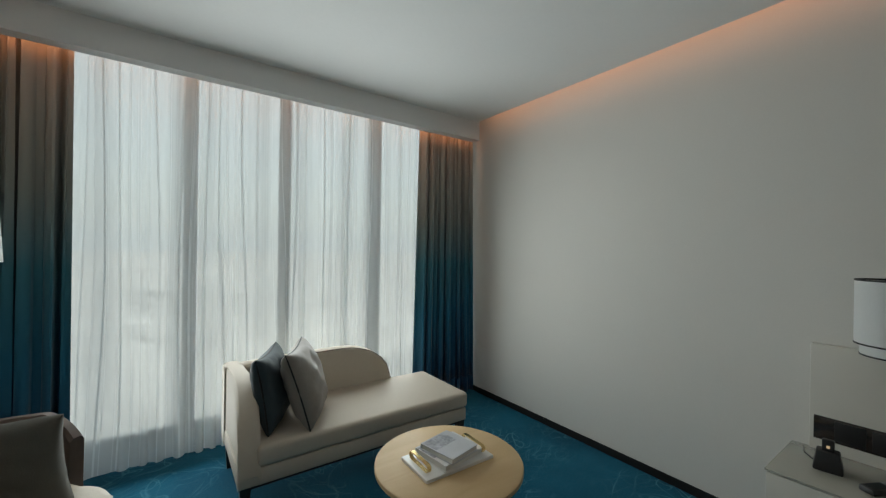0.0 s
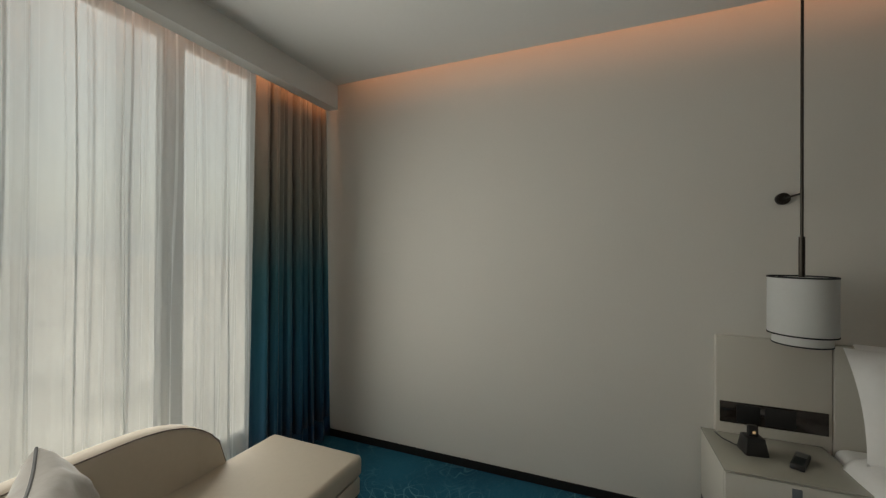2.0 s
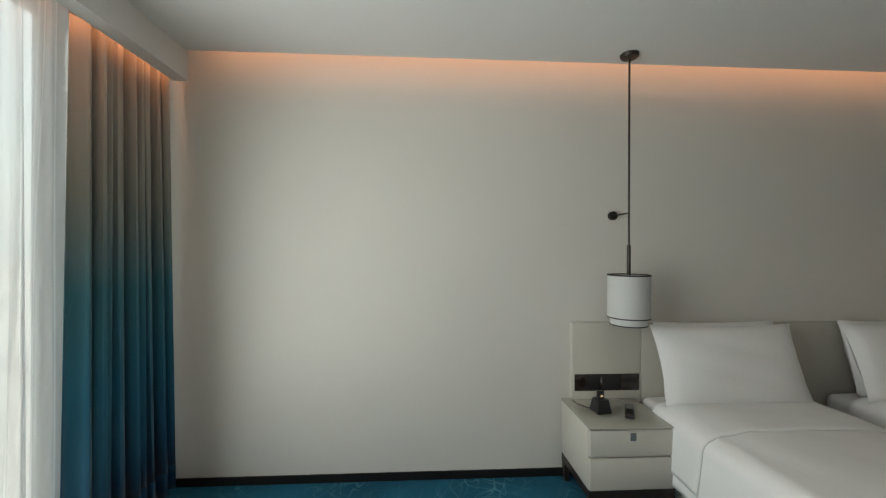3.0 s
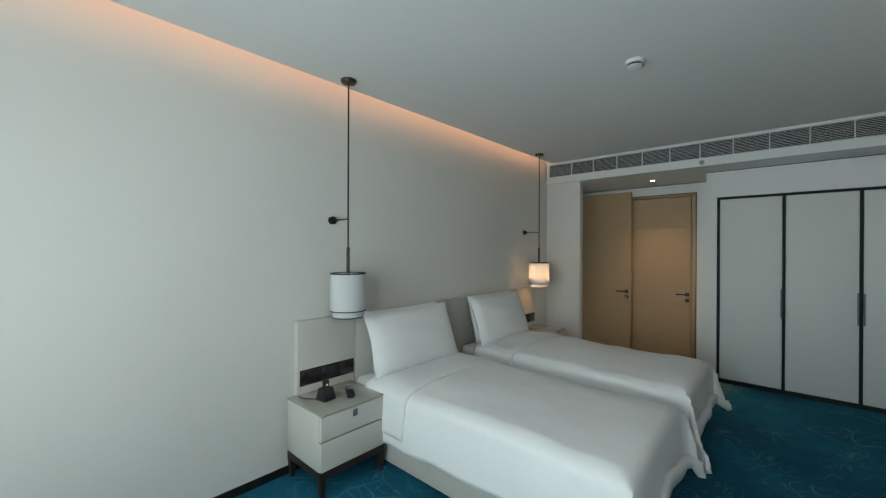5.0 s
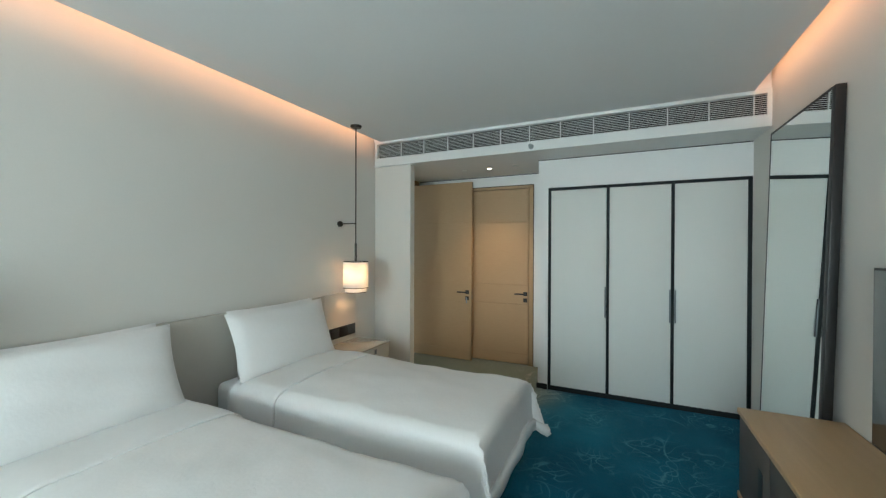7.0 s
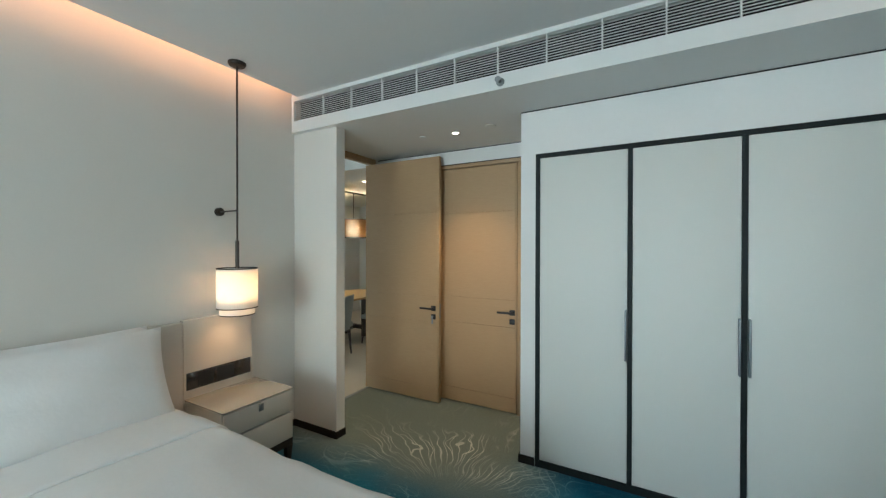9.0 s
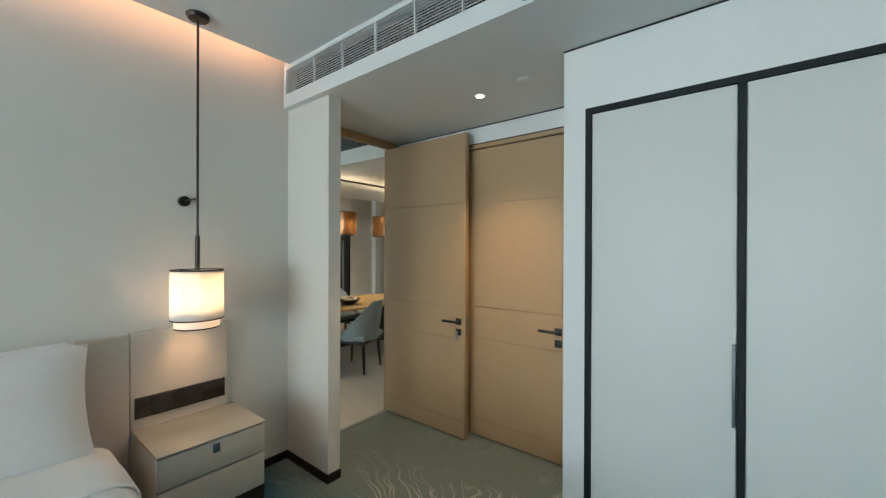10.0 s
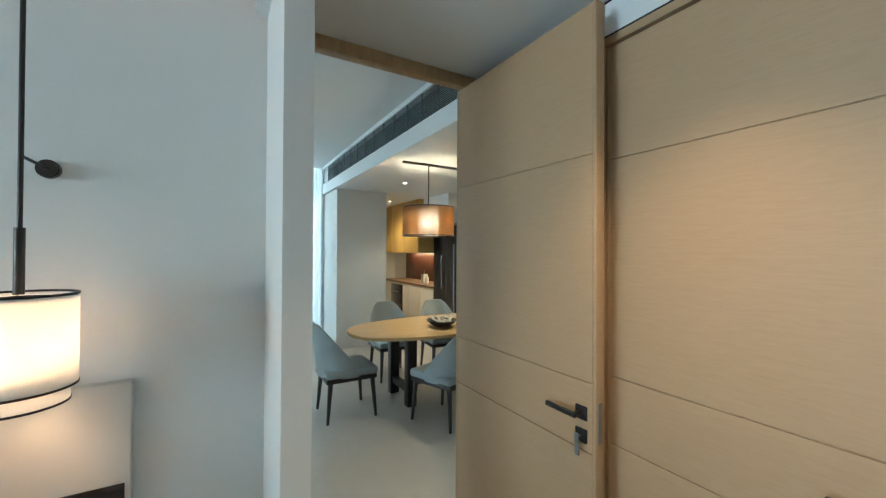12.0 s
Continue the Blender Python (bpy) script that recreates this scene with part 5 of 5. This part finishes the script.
def dining_chair():
    t = thing("dining_chair", (0, 0, 0), "blue-grey leather dining chair on dark wooden legs", "dining chair", "chairs round the table")
    part("seat", B(-0.24, 0.25, -0.245, 0.245, 0.405, 0.475, bevel=0.025, seg=3), M_GREYLEATHER, t)
    part("seat_frame", B(-0.235, 0.235, -0.235, 0.235, 0.365, 0.405, bevel=0.004), M_DARKWOOD, t)
    bm = bmesh.new()

    def shell(u, v):
        a = radians(78 + 204 * u)
        side = abs(2 * u - 1)
        zt = 0.90 - 0.40 * max(0.0, side - 0.25) ** 1.25 / 0.75 ** 1.25
        rings = ((0.272, 0.40), (0.285, zt - 0.012), (0.275, zt), (0.262, zt - 0.004), (0.246, 0.40))
        k = int(round(v * 4))
        r, z = rings[k]
        lean = 0.11 * (z - 0.40) if z > 0.4 else 0.0
        return (r * math.cos(a) * 0.98 - lean, r * math.sin(a) * 0.92, z)
    grid(bm, 30, 4, shell)
    bmesh.ops.holes_fill(bm, edges=[e for e in bm.edges if e.is_boundary])
    part("backrest", bm, M_GREYLEATHER, t)
    for x, y in ((0.20, 0.20), (0.20, -0.20), (-0.19, 0.19), (-0.19, -0.19)):
        bm = bmesh.new()
        q = Vector((x * 1.15, y * 1.1, 0.0)) - Vector((x, y, 0.37))
        bmesh.ops.create_cone(bm, cap_ends=True, segments=8, radius1=0.024, radius2=0.013, depth=q.length, matrix=Matrix.Translation((x * 1.075, y * 1.05, 0.185)) @ q.to_track_quat("Z", "Y").to_matrix().to_4x4())
        part("leg", bm, M_DARKWOOD, t)
    return t


first_chair = dining_chair()
first_chair.matrix_basis = pose(4.20, -5.12, 0, 0, 0, 20)
copy_thing(first_chair, pose(4.81, -4.34, 0, 0, 0, -90))
copy_thing(first_chair, pose(5.63, -5.17, 0, 0, 0, 178))
copy_thing(first_chair, pose(5.50, -5.83, 0, 0, 0, 174))
copy_thing(first_chair, pose(4.10, -6.15, 0, 0, 0, 0))

# bowl on the table
bw = thing("bowl", (4.70, -5.36, 0.752), "open woven metal bowl with pale knots", "bowl")
part("dish", lathe(bmesh.new(), [(0.03, 0.0), (0.07, 0.006), (0.13, 0.04), (0.17, 0.075), (0.165, 0.077), (0.125, 0.045), (0.06, 0.012), (0.0, 0.010)], 36), M_BRONZE, bw)
for k in range(4):
    a = k * 1.6
    pts = [(0.05 * math.cos(a) + 0.075 * math.cos(q), 0.05 * math.sin(a) + 0.06 * math.sin(q), 0.085 + 0.022 * math.sin(q * 1.0 + k)) for q in [2 * math.pi * i / 14 for i in range(15)]]
    part("knot", sweep(bmesh.new(), pts, 0.012, 8), M_LEATHER, bw, "pale looped knot")

# drum pendants on a black track
tk = thing("ceiling_track", (4.965, -5.88, SOFFIT), "slim black ceiling track over the table", "ceiling track")
part("bar", B(-0.018, 0.018, -0.87, 0.87, -0.022, 0.0), M_BLACK, tk)


def drum(y):
    t = thing("drum_pendant", (4.965, y, SOFFIT - 0.022), "amber drum pendant lamp with dark rims, lit", "pendant lamp", "dining pendants")
    part("rod", rod(bmesh.new(), (0, 0, 0), (0, 0, -0.50), 0.007), M_BRONZE, t)
    s = part("shade", lathe(bmesh.new(), [(0.295, -0.48), (0.295, -0.80), (0.291, -0.80), (0.291, -0.48), (0.295, -0.48)], 56), M_AMBER, t)
    for z in (-0.48, -0.80):
        part("rim", lathe(bmesh.new(), [(0.298, z - 0.006), (0.298, z + 0.006), (0.288, z + 0.006), (0.288, z - 0.006), (0.298, z - 0.006)], 56), M_BRONZE, s)
    part("inner_shade", lathe(bmesh.new(), [(0.11, -0.49), (0.11, -0.79)], 40), M_SHADE, s)
    part("spider", rod(bmesh.new(), (-0.29, 0, -0.485), (0.29, 0, -0.485), 0.003), M_BRONZE, s)
    return t


drum(-5.33)
drum(-6.42)

# kitchen
kc = thing("kitchen_base_unit", (8.5, -7.15, 0), "kitchen base unit with pale fronts", "kitchen cabinet")
part("body", B(-0.95, 1.6, -0.29, 0.28, 0.0, 0.86), M_LACQUER, kc, smooth=False)
for i in range(4):
    part("front", B(-0.945 + i * 0.6, -0.355 + i * 0.6, 0.281, 0.30, 0.08, 0.855, bevel=0.002), M_LACQUER, kc)
structure("worktop", B(7.52, 10.1, -7.45, -6.83, 0.862, 0.90, bevel=0.003), wood("brown_worktop", (0.20, 0.11, 0.05), (0.13, 0.07, 0.03), (1, 6, 6), 0.3), "brown kitchen worktop", "worktop")
structure("backsplash", B(7.52, 10.1, -7.45, -7.435, 0.902, 1.55), M_SPLASH, "glossy red-brown backsplash", "backsplash")
for i in range(4):
    u = thing("wall_cabinet", (7.53 + i * 0.64, -6.97, 1.55), "honey-coloured wall cabinet reaching the ceiling", "kitchen cabinet", "kitchen wall cabinets")
    part("body", B(0.0, 0.636, -0.47, 0.46, 0.0, SOFFIT - 1.55 - 0.003), M_KITCHEN, u, smooth=False)
    part("door", B(0.003, 0.633, 0.461, 0.48, 0.003, SOFFIT - 1.56, bevel=0.002), M_KITCHEN, u)
ov = thing("oven", (9.3, -6.86, 0.12), "black built-in oven under the worktop", "oven")
part("front", B(-0.29, 0.29, -0.02, 0.05, 0.0, 0.70, bevel=0.004), M_SCREEN, ov)
part("handle", rod(bmesh.new(), (-0.24, 0.09, 0.55), (0.24, 0.09, 0.55), 0.012), M_STEEL, ov)
fr = thing("refrigerator", (7.06, -7.15, 0), "tall black refrigerator with steel handles", "refrigerator")
part("body", B(-0.43, 0.44, -0.29, 0.30, 0.0, 2.04, bevel=0.006), M_BLACK, fr)
for x0, x1, hx in ((-0.43, 0.0, -0.06), (0.006, 0.44, 0.07)):
    d = part("door", B(x0, x1, 0.301, 0.345, 0.04, 2.03, bevel=0.008), M_BLACK, fr)
    part("handle", rod(bmesh.new(), (hx - 0.30, 0.385, 0.5), (hx - 0.30, 0.385, 1.7), 0.013) if x0 < 0 else rod(bmesh.new(), (hx, 0.385, 0.9), (hx, 0.385, 1.5), 0.011), M_STEEL, d)
structure("bulkhead_refrigerator", B(6.62, 7.52, -7.45, -6.60, 2.06, SOFFIT), M_WHITE, "white panel above the refrigerator", "bulkhead")
sd = thing("soap_dispenser", (8.45, -7.10, 0.90), "white soap dispenser on the worktop", "soap dispenser")
part("bottle", B(-0.06, 0.06, -0.05, 0.05, 0.0, 0.19, bevel=0.012), M_WHITE, sd)
part("pump", rod(bmesh.new(), (0, 0, 0.19), (0, 0, 0.27), 0.010), M_STEEL, sd)
kb = thing("bottle", (8.22, -7.05, 0.90), "slim white bottle beside the dispenser", "bottle")
part("body", lathe(bmesh.new(), [(0, 0), (0.04, 0), (0.042, 0.02), (0.038, 0.12), (0.014, 0.16), (0.012, 0.20), (0, 0.20)], 24), M_WHITE, kb)
for x, y in ((6.2, -5.6), (4.0, -5.6), (8.2, -6.2)):
    t = thing("downlight", (x, y, SOFFIT), "small round recessed downlight, lit", "downlight")
    part("trim", lathe(bmesh.new(), [(0.026, 0.0), (0.040, 0.0), (0.040, -0.004), (0.026, -0.003)], 32), M_WHITEMETAL, t)
    part("lens", lathe(bmesh.new(), [(0.0, -0.001), (0.027, -0.001)], 32), M_LEDSPOT, t, "glowing lens")
